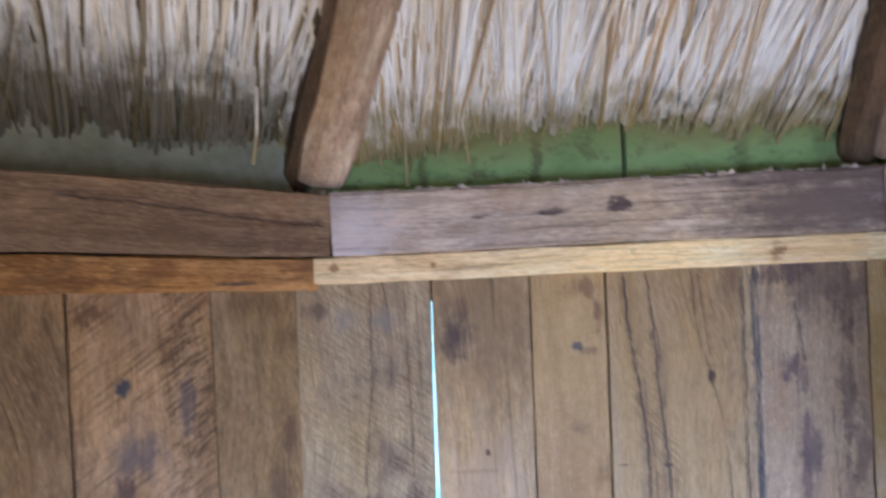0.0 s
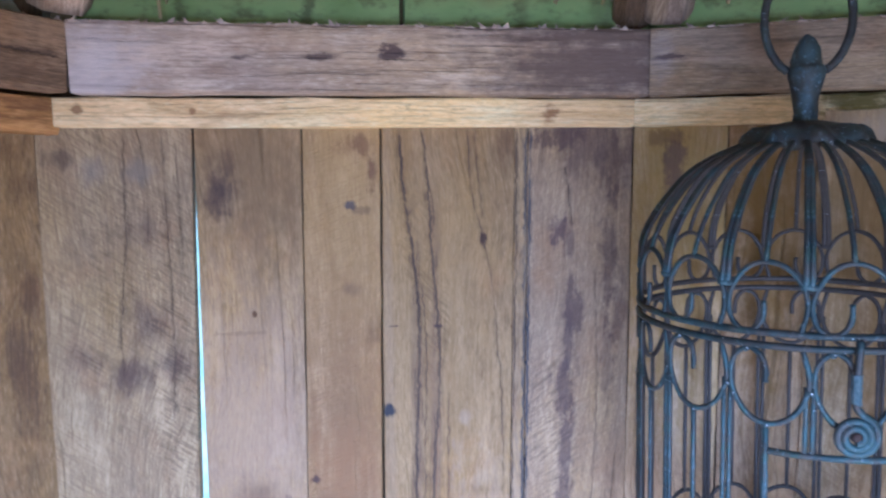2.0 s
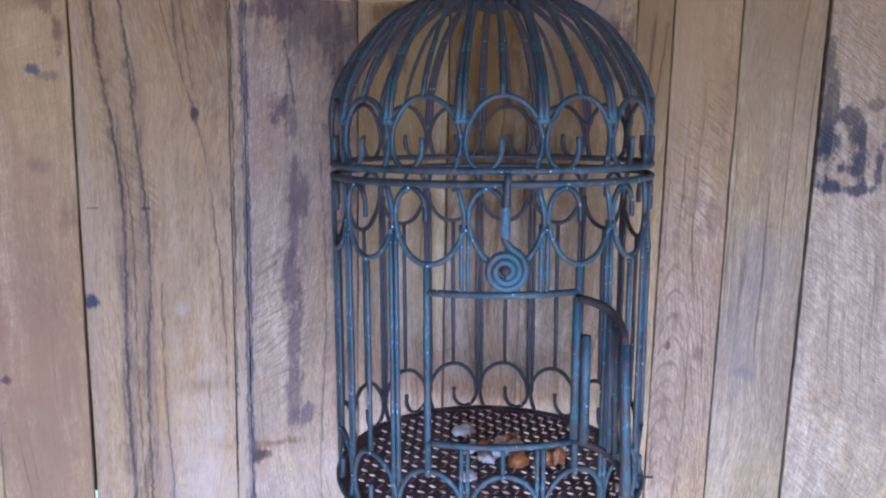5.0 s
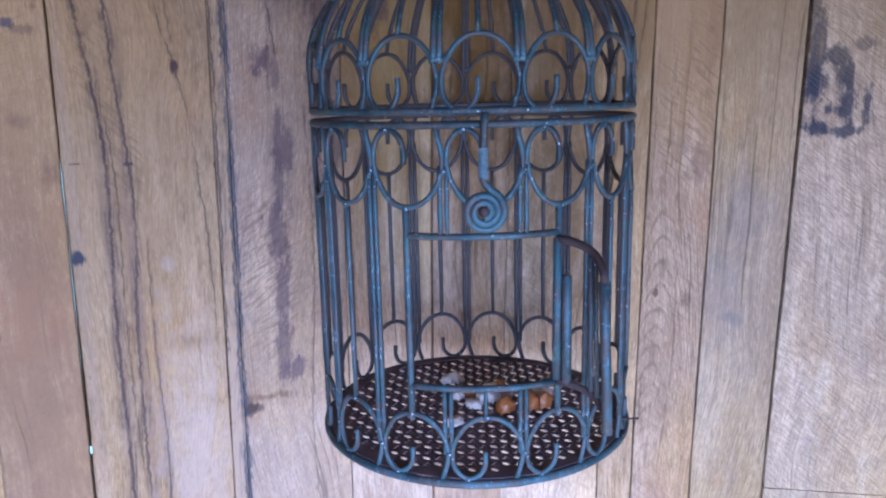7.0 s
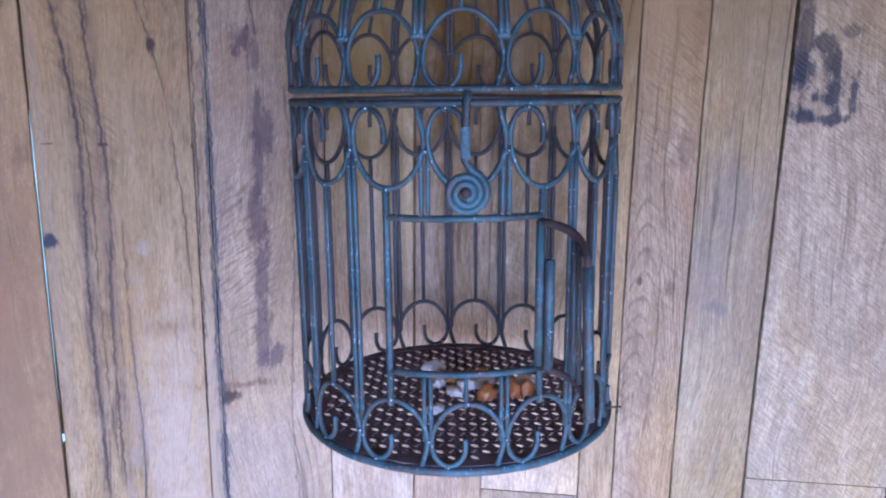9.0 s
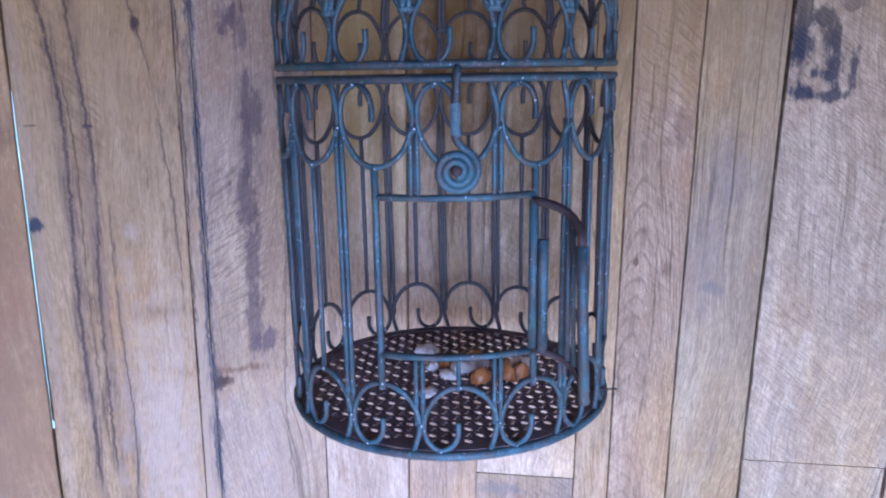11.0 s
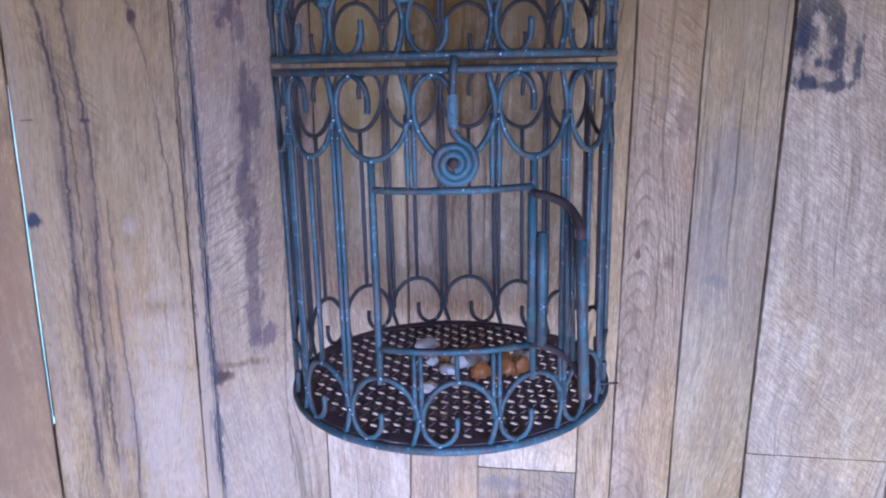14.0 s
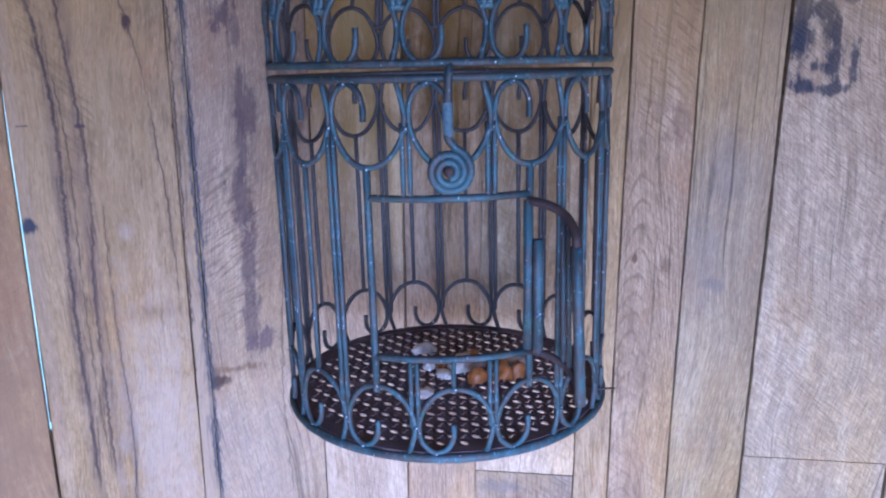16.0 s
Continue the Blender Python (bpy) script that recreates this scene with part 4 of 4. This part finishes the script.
def board(parent, material, top, bottom, z0=0.0, z1=1.748, proud=0.0, label="", ragged=0.0006, seed=0, back=0.021):
    """One upright board; top and bottom: its two edges at the heights z1 and z0."""
    rnd = random.Random(seed + round(top[0] * 1000))
    bm = bmesh.new()
    rows = 26
    rings = []
    for k in range(rows + 1):
        q = k / rows
        z = z0 + (z1 - z0) * q
        a = bottom[0] + (top[0] - bottom[0]) * q + rnd.uniform(-ragged, ragged)
        b = bottom[1] + (top[1] - bottom[1]) * q + rnd.uniform(-ragged, ragged)
        f = -proud + rnd.uniform(-0.0004, 0.0004)
        c = 0.0012
        rings.append([bm.verts.new(p) for p in ((a + c, f, z), (b - c, f, z), (b, f + c, z), (b, back, z), (a, back, z), (a, f + c, z))])
    for u, v in zip(rings, rings[1:]):
        for k in range(6):
            bm.faces.new((u[k], u[(k + 1) % 6], v[(k + 1) % 6], v[k]))
    bm.faces.new(rings[0][::-1])
    bm.faces.new(rings[-1])
    return part("board", bm, material, parent, label)


# An unseen strip added behind a joint to block daylight.
def gap_blocker(parent, s, z0=0.05, z1=1.72, wide=0.03, back=0.0):
    return part("gap_blocker", timber(bmesh.new(), (s - wide / 2, 0.0225 + back, z0), (s + wide / 2, 0.029 + back, z1), 4, 2, 0.0003), mat_backing, parent)


wall_north = wall("wall_north", north, -0.325, 0.470, "wall of wide upright sawn boards with daylight between them")
# Wide top patches on B, C, D put the warmer upper light into colour.
N = [
    wood("board A", (0.475, 0.36, 0.222), (0.29, 0.20, 0.118), 101, saw=0.36, saw_tilt=0.75, blotch=0.32, weather=0.15,
         hatch=((-0.165, 1.42, 0.045, 0.26, 0.42), (-0.24, 1.56, 0.05, 0.12, 0.30)),
         cracks=((((-0.218, 1.709), (-0.223, 1.56), (-0.234, 1.445), (-0.234, 1.375)), 0.0014, 0.75, CRACK),
                 (((-0.1695, 1.70), (-0.168, 1.55), (-0.167, 1.443), (-0.1736, 1.316)), 0.0018, 0.65, CRACK),
                 (((-0.153, 1.70), (-0.152, 1.62), (-0.150, 1.52)), 0.0012, 0.6, CRACK)),
         stains_and_light=((-0.203, 1.46, 0.024, 0.034, 0.55, GREY_STAIN, True), (-0.230, 1.385, 0.032, 0.026, 0.7, GREY_STAIN, True), (-0.28, 1.41, 0.030, 0.022, 0.45, GREY_STAIN, True),
                 (-0.170, 1.396, 0.024, 0.022, 0.55, GREY_STAIN, True), (-0.2566, 1.6585, 0.020, 0.020, 0.45, (0.19, 0.18, 0.17), True), (-0.1995, 1.6576, 0.022, 0.015, 0.4, (0.18, 0.17, 0.16), True),
                 (-0.296, 1.674, 0.020, 0.012, 0.7, (0.09, 0.06, 0.045), True), (-0.196, 1.583, 0.020, 0.022, 0.4, GREY_STAIN, True))),
    wood("board B", (0.42, 0.292, 0.165), (0.25, 0.160, 0.082), 113, lines=0.22, blotch=0.38,
         stains_and_light=((-0.07, 1.30, 0.12, 0.20, 0.55, (0.36, 0.258, 0.178), True), (-0.06, 1.67, 0.12, 0.15, 0.70, (0.17, 0.108, 0.050), True), (-0.098, 1.628, 0.024, 0.032, 0.85, (0.05, 0.032, 0.030), True), (-0.090, 1.668, 0.014, 0.02, 0.5, (0.07, 0.042, 0.03), True),
                 (-0.066, 1.20, 0.03, 0.03, 0.5, BROWN_STAIN, True), (-0.02, 1.16, 0.014, 0.03, 0.6, GREY_STAIN), (-0.0608, 1.4626, 0.0035, 0.004, 0.9, BROWN_STAIN),
                 (-0.085, 1.437, 0.034, 0.0030, 0.22, BROWN_STAIN))),
    wood("board C", (0.49, 0.332, 0.185), (0.325, 0.205, 0.105), 127, lines=0.22, blotch=0.36, ribs=(-0.5, 300.0, 0.35),
         stains_and_light=((0.06, 1.66, 0.09, 0.26, 0.55, (0.35, 0.230, 0.085), True), (0.05, 1.12, 0.09, 0.34, 0.85, (0.21, 0.122, 0.058), True), (0.082, 1.688, 0.024, 0.014, 0.6, (0.13, 0.062, 0.035)), (0.101, 1.655, 0.008, 0.028, 0.7, (0.12, 0.058, 0.035)), (0.069, 1.609, 0.009, 0.007, 0.85, (0.07, 0.065, 0.07)),
                 (0.085, 1.602, 0.014, 0.006, 0.4, GREY_STAIN), (0.0727, 1.493, 0.014, 0.010, 0.28, GREY_STAIN, True), (0.055, 1.24, 0.05, 0.06, 0.45, (0.27, 0.14, 0.06), True),
                 (0.014, 1.222, 0.007, 0.007, 0.85, GREY_STAIN), (0.098, 1.43, 0.012, 0.02, 0.4, BROWN_STAIN, True))),
    wood("board D", (0.365, 0.250, 0.134), (0.240, 0.152, 0.074), 139, lines=0.5, blotch=0.22, saw_tilt=0.9,
         hatch=((0.182, 1.44, 0.034, 0.10, 0.42), (0.160, 1.56, 0.028, 0.08, 0.35)), veins=((0.18, 0.055, 95.0, 0.40),),
         cracks=((((0.139, 1.712), (0.143, 1.63), (0.150, 1.58), (0.161, 1.493), (0.163, 1.40), (0.158, 1.25), (0.158, 1.08), (0.160, 0.93)), 0.0032, 0.95, CRACK),
                 (((0.167, 1.50), (0.173, 1.41), (0.170, 1.20), (0.175, 1.0)), 0.0015, 0.7, CRACK),
                 (((0.169, 1.712), (0.1765, 1.648), (0.183, 1.53), (0.191, 1.435), (0.192, 1.35), (0.184, 1.25), (0.181, 1.12), (0.181, 0.95)), 0.0027, 0.85, CRACK),
                 (((0.232, 1.713), (0.240, 1.616), (0.2535, 1.565), (0.267, 1.497), (0.274, 1.425), (0.2815, 1.33), (0.2845, 1.17)), 0.0014, 0.75, CRACK),
                 (((0.242, 1.714), (0.247, 1.65), (0.2538, 1.5875)), 0.0011, 0.7, CRACK),
                 (((0.204, 1.34), (0.2045, 1.15), (0.2085, 1.05), (0.200, 0.90)), 0.0015, 0.65, CRACK)),
         stains_and_light=((0.17, 1.50, 0.11, 0.34, 0.45, (0.265, 0.175, 0.074), True), (0.160, 1.20, 0.010, 0.38, 0.36, (0.10, 0.065, 0.060)), (0.186, 1.22, 0.009, 0.36, 0.32, (0.11, 0.070, 0.065)), (0.205, 1.05, 0.007, 0.20, 0.3, (0.12, 0.075, 0.06)), (0.1215, 1.35, 0.0075, 0.60, 0.12, (0.40, 0.33, 0.26), True), (0.25, 1.0, 0.05, 0.22, 0.35, (0.50, 0.40, 0.31), True), (0.2545, 1.561, 0.005, 0.009, 0.95, (0.055, 0.028, 0.02)), (0.193, 1.438, 0.009, 0.0032, 0.9, GREY_STAIN),
                 (0.122, 1.318, 0.0095, 0.0085, 0.97, (0.03, 0.032, 0.04)), (0.297, 1.435, 0.0035, 0.005, 0.9, BROWN_STAIN), (0.130, 1.440, 0.010, 0.002, 0.85, GREY_STAIN),
                 (0.288, 1.69, 0.012, 0.03, 0.6, BROWN_STAIN, True), (0.228, 1.303, 0.010, 0.010, 0.10, (0.60, 0.54, 0.50), True), (0.25, 1.19, 0.03, 0.012, 0.35, BROWN_STAIN, True))),
    wood("board strip", (0.375, 0.262, 0.140), (0.261, 0.168, 0.089), 151, blotch=0.25, stains_and_light=((0.303, 1.0, 0.03, 0.35, 0.7, (0.33, 0.24, 0.155), True),),
         cracks=((((0.3015, 1.712), (0.3005, 1.4), (0.291, 0.95)), 0.0020, 0.85, CRACK), (((0.3155, 1.712), (0.3135, 1.3), (0.3110, 0.9)), 0.0030, 0.85, BLUE_CRACK))),
    wood("board E", (0.46, 0.335, 0.215), (0.29, 0.195, 0.125), 163, lines=0.4, ribs=(-0.7, 330.0, 0.4), saw=0.16, saw_tilt=-0.7, blotch=0.28, weather=0.08,
         hatch=((0.36, 1.28, 0.05, 0.16, 0.45),),
         cracks=((((0.3215, 1.712), (0.3205, 1.56), (0.3195, 1.3), (0.3170, 1.0), (0.3175, 0.85)), 0.0026, 0.95, BLUE_CRACK), (((0.372, 1.66), (0.380, 1.60), (0.3835, 1.575)), 0.0018, 0.8, CRACK),
                 (((0.417, 1.52), (0.424, 1.30), (0.414, 1.035), (0.422, 0.87)), 0.0011, 0.65, CRACK)),
         stains_and_light=((0.358, 1.702, 0.040, 0.020, 0.65, GREY_STAIN), (0.447, 1.668, 0.030, 0.050, 0.65, GREY_STAIN, True), (0.410, 1.69, 0.06, 0.05, 0.6, GREY_STAIN, True),
                 (0.362, 1.568, 0.015, 0.022, 0.8, (0.080, 0.050, 0.050)), (0.381, 1.55, 0.012, 0.030, 0.6, (0.085, 0.055, 0.05)), (0.386, 1.46, 0.015, 0.040, 0.70, (0.080, 0.052, 0.048)),
                 (0.380, 1.40, 0.010, 0.045, 0.65, (0.080, 0.052, 0.048)), (0.374, 1.335, 0.017, 0.050, 0.70, (0.080, 0.052, 0.048)), (0.380, 1.255, 0.011, 0.06, 0.65, (0.080, 0.052, 0.048)),
                 (0.377, 1.165, 0.014, 0.045, 0.65, (0.080, 0.052, 0.048)), (0.392, 1.128, 0.026, 0.018, 0.7, (0.075, 0.046, 0.05)),
                 (0.4386, 1.53, 0.015, 0.10, 0.55, GREY_STAIN), (0.452, 1.45, 0.013, 0.07, 0.5, GREY_STAIN), (0.438, 1.37, 0.010, 0.06, 0.4, GREY_STAIN),
                 (0.40, 0.97, 0.12, 0.12, 0.15, (0.50, 0.40, 0.32), True), (0.325, 1.077, 0.022, 0.011, 0.9, (0.05, 0.028, 0.018)), (0.352, 1.094, 0.034, 0.008, 0.7, (0.12, 0.065, 0.03)))),
]
board(wall_north, N[0], (-0.324, -0.1318), (-0.352, -0.171), proud=0.003, seed=1)
board(wall_north, N[1], (-0.1300, 0.0085), (-0.141, -0.0105), proud=0.0, seed=2)
board(wall_north, N[2], (0.0098, 0.1128), (-0.0092, 0.0992), proud=0.002, seed=3, back=0.009)
board(wall_north, N[3], (0.1156, 0.2990), (0.1040, 0.2860), proud=0.003, seed=4, back=0.009)
board(wall_north, N[4], (0.3000, 0.3175), (0.2870, 0.3110), proud=0.001, seed=5)
board(wall_north, N[5], (0.3188, 0.4700), (0.3122, 0.4700), proud=0.002, seed=6)
for s, z0, z1 in ((0.003, 0.05, 1.72), (0.300, 0.05, 1.72), (0.315, 0.05, 1.72), (-0.131, 1.68, 1.72), (0.112, 1.48, 1.72), (0.45, 0.05, 1.72), (-0.32, 0.05, 1.72)):
    gap_blocker(wall_north, s, z0, z1)
# Unseen slanted strip: lets daylight through the gap only from the right.
board(wall_north, mat_backing, (0.1072, 0.150), (0.1003, 0.143), 1.03, 1.72, -0.0525, ragged=0.0002, seed=7, back=0.059)
gap_blocker(wall_north, 0.1030, 0.05, 1.03, 0.045, 0.0)

wall_north_east = wall("wall_north_east", north_east, 0.0, 0.86, "wall of mixed upright sawn boards behind the bird cage")
INK_TOP = 1.655
# Gold patches high on F and H to L paint in warm dim light.
E_ = [
    wood("board F", (0.54, 0.405, 0.28), (0.38, 0.265, 0.175), 211, lines=0.35, blotch=0.25, saw=0.2,
         stains_and_light=((0.065, 1.66, 0.12, 0.34, 0.80, (0.27, 0.175, 0.040), True), (0.058, 1.655, 0.016, 0.045, 0.75, (0.10, 0.06, 0.05)), (0.045, 1.70, 0.03, 0.012, 0.5, BROWN_STAIN))),
    wood("board G", (0.46, 0.32, 0.21), (0.31, 0.205, 0.13), 223, lines=0.35, blotch=0.4, stains_and_light=((0.18, 1.62, 0.070, 0.31, 0.95, (0.15, 0.080, 0.011)),)),
    wood("board H", (0.62, 0.47, 0.325), (0.42, 0.30, 0.195), 239, lines=0.4, blotch=0.3, saw=0.3,
         cracks=((((0.330, 1.728), (0.312, 1.69), (0.297, 1.668)), 0.0013, 0.7, CRACK),),
         stains_and_light=((0.30, 1.60, 0.12, 0.36, 0.85, (0.19, 0.118, 0.036), True), (0.35, 1.66, 0.020, 0.05, 0.7, GREY_STAIN), (0.285, 1.70, 0.05, 0.03, 0.45, (0.42, 0.36, 0.30), True))),
    wood("board I", (0.42, 0.30, 0.18), (0.265, 0.172, 0.092), 241, lines=0.5, blotch=0.25, stains_and_light=((0.40, 1.64, 0.06, 0.26, 0.85, (0.20, 0.125, 0.042), True),),
         cracks=((((0.398, 1.70), (0.393, 1.64), (0.390, 1.58)), 0.0015, 0.7, BROWN_STAIN), (((0.412, 1.69), (0.406, 1.62), (0.398, 1.55)), 0.0013, 0.7, BROWN_STAIN))),
    wood("board J", (0.47, 0.338, 0.212), (0.30, 0.197, 0.115), 251, lines=0.3, blotch=0.22, ring=0.75, ring_x=0.446, ring_top=1.38, saw=0.3, saw_tilt=0.8,
         hatch=((0.465, 1.50, 0.05, 0.12, 0.45), (0.485, 1.62, 0.03, 0.08, 0.4)),
         stains_and_light=((0.440, 1.545, 0.022, 0.010, 0.35, (0.16, 0.085, 0.05)), (0.466, 1.455, 0.024, 0.014, 0.35, (0.15, 0.085, 0.06)), (0.492, 1.60, 0.008, 0.07, 0.6, (0.16, 0.075, 0.04)), (0.485, 1.43, 0.012, 0.03, 0.5, (0.14, 0.08, 0.055)),
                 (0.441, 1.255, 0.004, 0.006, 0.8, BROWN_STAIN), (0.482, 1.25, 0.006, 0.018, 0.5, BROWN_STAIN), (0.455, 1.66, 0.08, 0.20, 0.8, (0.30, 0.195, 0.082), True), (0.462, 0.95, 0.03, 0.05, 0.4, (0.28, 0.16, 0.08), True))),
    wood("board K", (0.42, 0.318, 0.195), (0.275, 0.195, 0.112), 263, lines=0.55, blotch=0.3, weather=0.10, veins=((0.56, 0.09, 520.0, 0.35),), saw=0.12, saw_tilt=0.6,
         stains_and_light=((0.53, 1.27, 0.030, 0.09, 0.30, (0.15, 0.13, 0.12), True), (0.546, 1.22, 0.016, 0.010, 0.35, (0.12, 0.105, 0.10)), (0.55, 1.38, 0.04, 0.05, 0.3, (0.15, 0.13, 0.12), True), (0.55, 1.66, 0.08, 0.13, 0.7, (0.25, 0.175, 0.080), True))),
    wood("board L", (0.645, 0.505, 0.355), (0.44, 0.33, 0.22), 277, lines=0.4, blotch=0.26, weather=0.05, saw=0.30, saw_tilt=0.9, ribs=(0.75, 340.0, 0.8),
         stains_and_light=((0.6135, INK_TOP - 0.012, 0.007, 0.032, 0.95, BLUE_STAIN), (0.620, INK_TOP - 0.055, 0.012, 0.034, 0.97, BLUE_STAIN), (0.620, INK_TOP - 0.112, 0.015, 0.052, 0.98, BLUE_STAIN),
                 (0.641, INK_TOP - 0.083, 0.019, 0.016, 0.95, BLUE_STAIN), (0.658, INK_TOP - 0.106, 0.012, 0.024, 0.95, BLUE_STAIN), (0.661, INK_TOP - 0.138, 0.012, 0.024, 0.92, BLUE_STAIN),
                 (0.642, INK_TOP - 0.148, 0.014, 0.009, 0.85, BLUE_STAIN), (0.627, INK_TOP - 0.173, 0.016, 0.010, 0.9, BLUE_STAIN), (0.660, INK_TOP - 0.176, 0.022, 0.008, 0.85, BLUE_STAIN),
                 (0.686, INK_TOP - 0.138, 0.006, 0.026, 0.85, BLUE_STAIN), (0.676, INK_TOP - 0.068, 0.016, 0.008, 0.7, BLUE_STAIN), (0.67, 1.68, 0.10, 0.12, 0.5, (0.36, 0.26, 0.12), True))),
    wood("board M", (0.37, 0.275, 0.20), (0.25, 0.18, 0.125), 281, lines=0.4, blotch=0.25, saw=0.4, stains_and_light=((0.265, 0.897, 0.04, 0.010, 0.55, (0.16, 0.125, 0.10)), (0.30, 0.86, 0.05, 0.02, 0.35, GREY_STAIN))),
]
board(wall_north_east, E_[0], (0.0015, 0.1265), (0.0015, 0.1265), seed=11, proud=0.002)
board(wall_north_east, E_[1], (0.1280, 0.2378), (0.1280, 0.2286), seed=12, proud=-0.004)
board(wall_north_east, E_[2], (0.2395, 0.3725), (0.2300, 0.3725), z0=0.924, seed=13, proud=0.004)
board(wall_north_east, E_[7], (0.2300, 0.3725), (0.2300, 0.3725), z0=0.0, z1=0.922, seed=14, proud=0.003)
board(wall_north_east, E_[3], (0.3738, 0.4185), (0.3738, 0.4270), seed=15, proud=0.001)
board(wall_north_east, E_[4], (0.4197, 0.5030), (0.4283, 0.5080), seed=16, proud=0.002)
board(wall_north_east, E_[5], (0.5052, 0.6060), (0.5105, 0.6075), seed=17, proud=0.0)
board(wall_north_east, E_[6], (0.6092, 0.8000), (0.6086, 0.8000), z0=0.972, seed=18, proud=0.004)
board(wall_north_east, E_[6], (0.6095, 0.8000), (0.6095, 0.8000), z0=0.0, z1=0.970, seed=19, proud=0.003)
board(wall_north_east, E_[2], (0.8060, 0.8600), (0.8060, 0.8600), seed=20, proud=0.001)
for s in (0.127, 0.229, 0.373, 0.423, 0.610, 0.803):
    gap_blocker(wall_north_east, s)
gap_blocker(wall_north_east, 0.507, 1.35, 1.72)

wall_north_west = wall("wall_north_west", north_west, -0.82, 0.0, "wall of brown rough-sawn upright boards in shade")
W_ = [
    wood("board P", (0.36, 0.25, 0.145), (0.21, 0.138, 0.076), 311, lines=0.3, blotch=0.42, stains_and_light=((-0.020, 1.50, 0.012, 0.03, 0.6, (0.075, 0.04, 0.025), True), (-0.040, 1.43, 0.020, 0.035, 0.65, (0.075, 0.045, 0.03), True), (-0.030, 1.37, 0.016, 0.05, 0.6, (0.08, 0.045, 0.028), True), (-0.012, 1.64, 0.02, 0.02, 0.5, BROWN_STAIN, True), (-0.06, 1.69, 0.05, 0.02, 0.4, BROWN_STAIN, True))),
    wood("board Q", (0.44, 0.29, 0.18), (0.26, 0.16, 0.09), 323, saw=0.85, saw_tilt=-0.6, blotch=0.4, hatch=((-0.165, 1.58, 0.04, 0.20, 0.7),), stains_and_light=((-0.228, 1.52, 0.034, 0.036, 0.7, (0.09, 0.078, 0.085), True), (-0.245, 1.604, 0.010, 0.011, 0.95, (0.05, 0.05, 0.06)), (-0.168, 1.57, 0.016, 0.035, 0.6, (0.09, 0.075, 0.08)), (-0.245, 1.48, 0.014, 0.018, 0.7, GREY_STAIN), (-0.28, 1.70, 0.018, 0.018, 0.6, BROWN_STAIN), (-0.185, 1.65, 0.02, 0.03, 0.4, BROWN_STAIN))),
    wood("board R", (0.36, 0.24, 0.135), (0.20, 0.125, 0.068), 337, lines=0.3, blotch=0.5),
]
for k, (a, b) in enumerate(((-0.128, -0.0015), (-0.303, -0.130), (-0.45, -0.305), (-0.62, -0.452), (-0.82, -0.622))):
    board(wall_north_west, W_[k % 3], (a, b), (a, b), seed=30 + k, proud=0.003 * (k % 2))
    gap_blocker(wall_north_west, a)
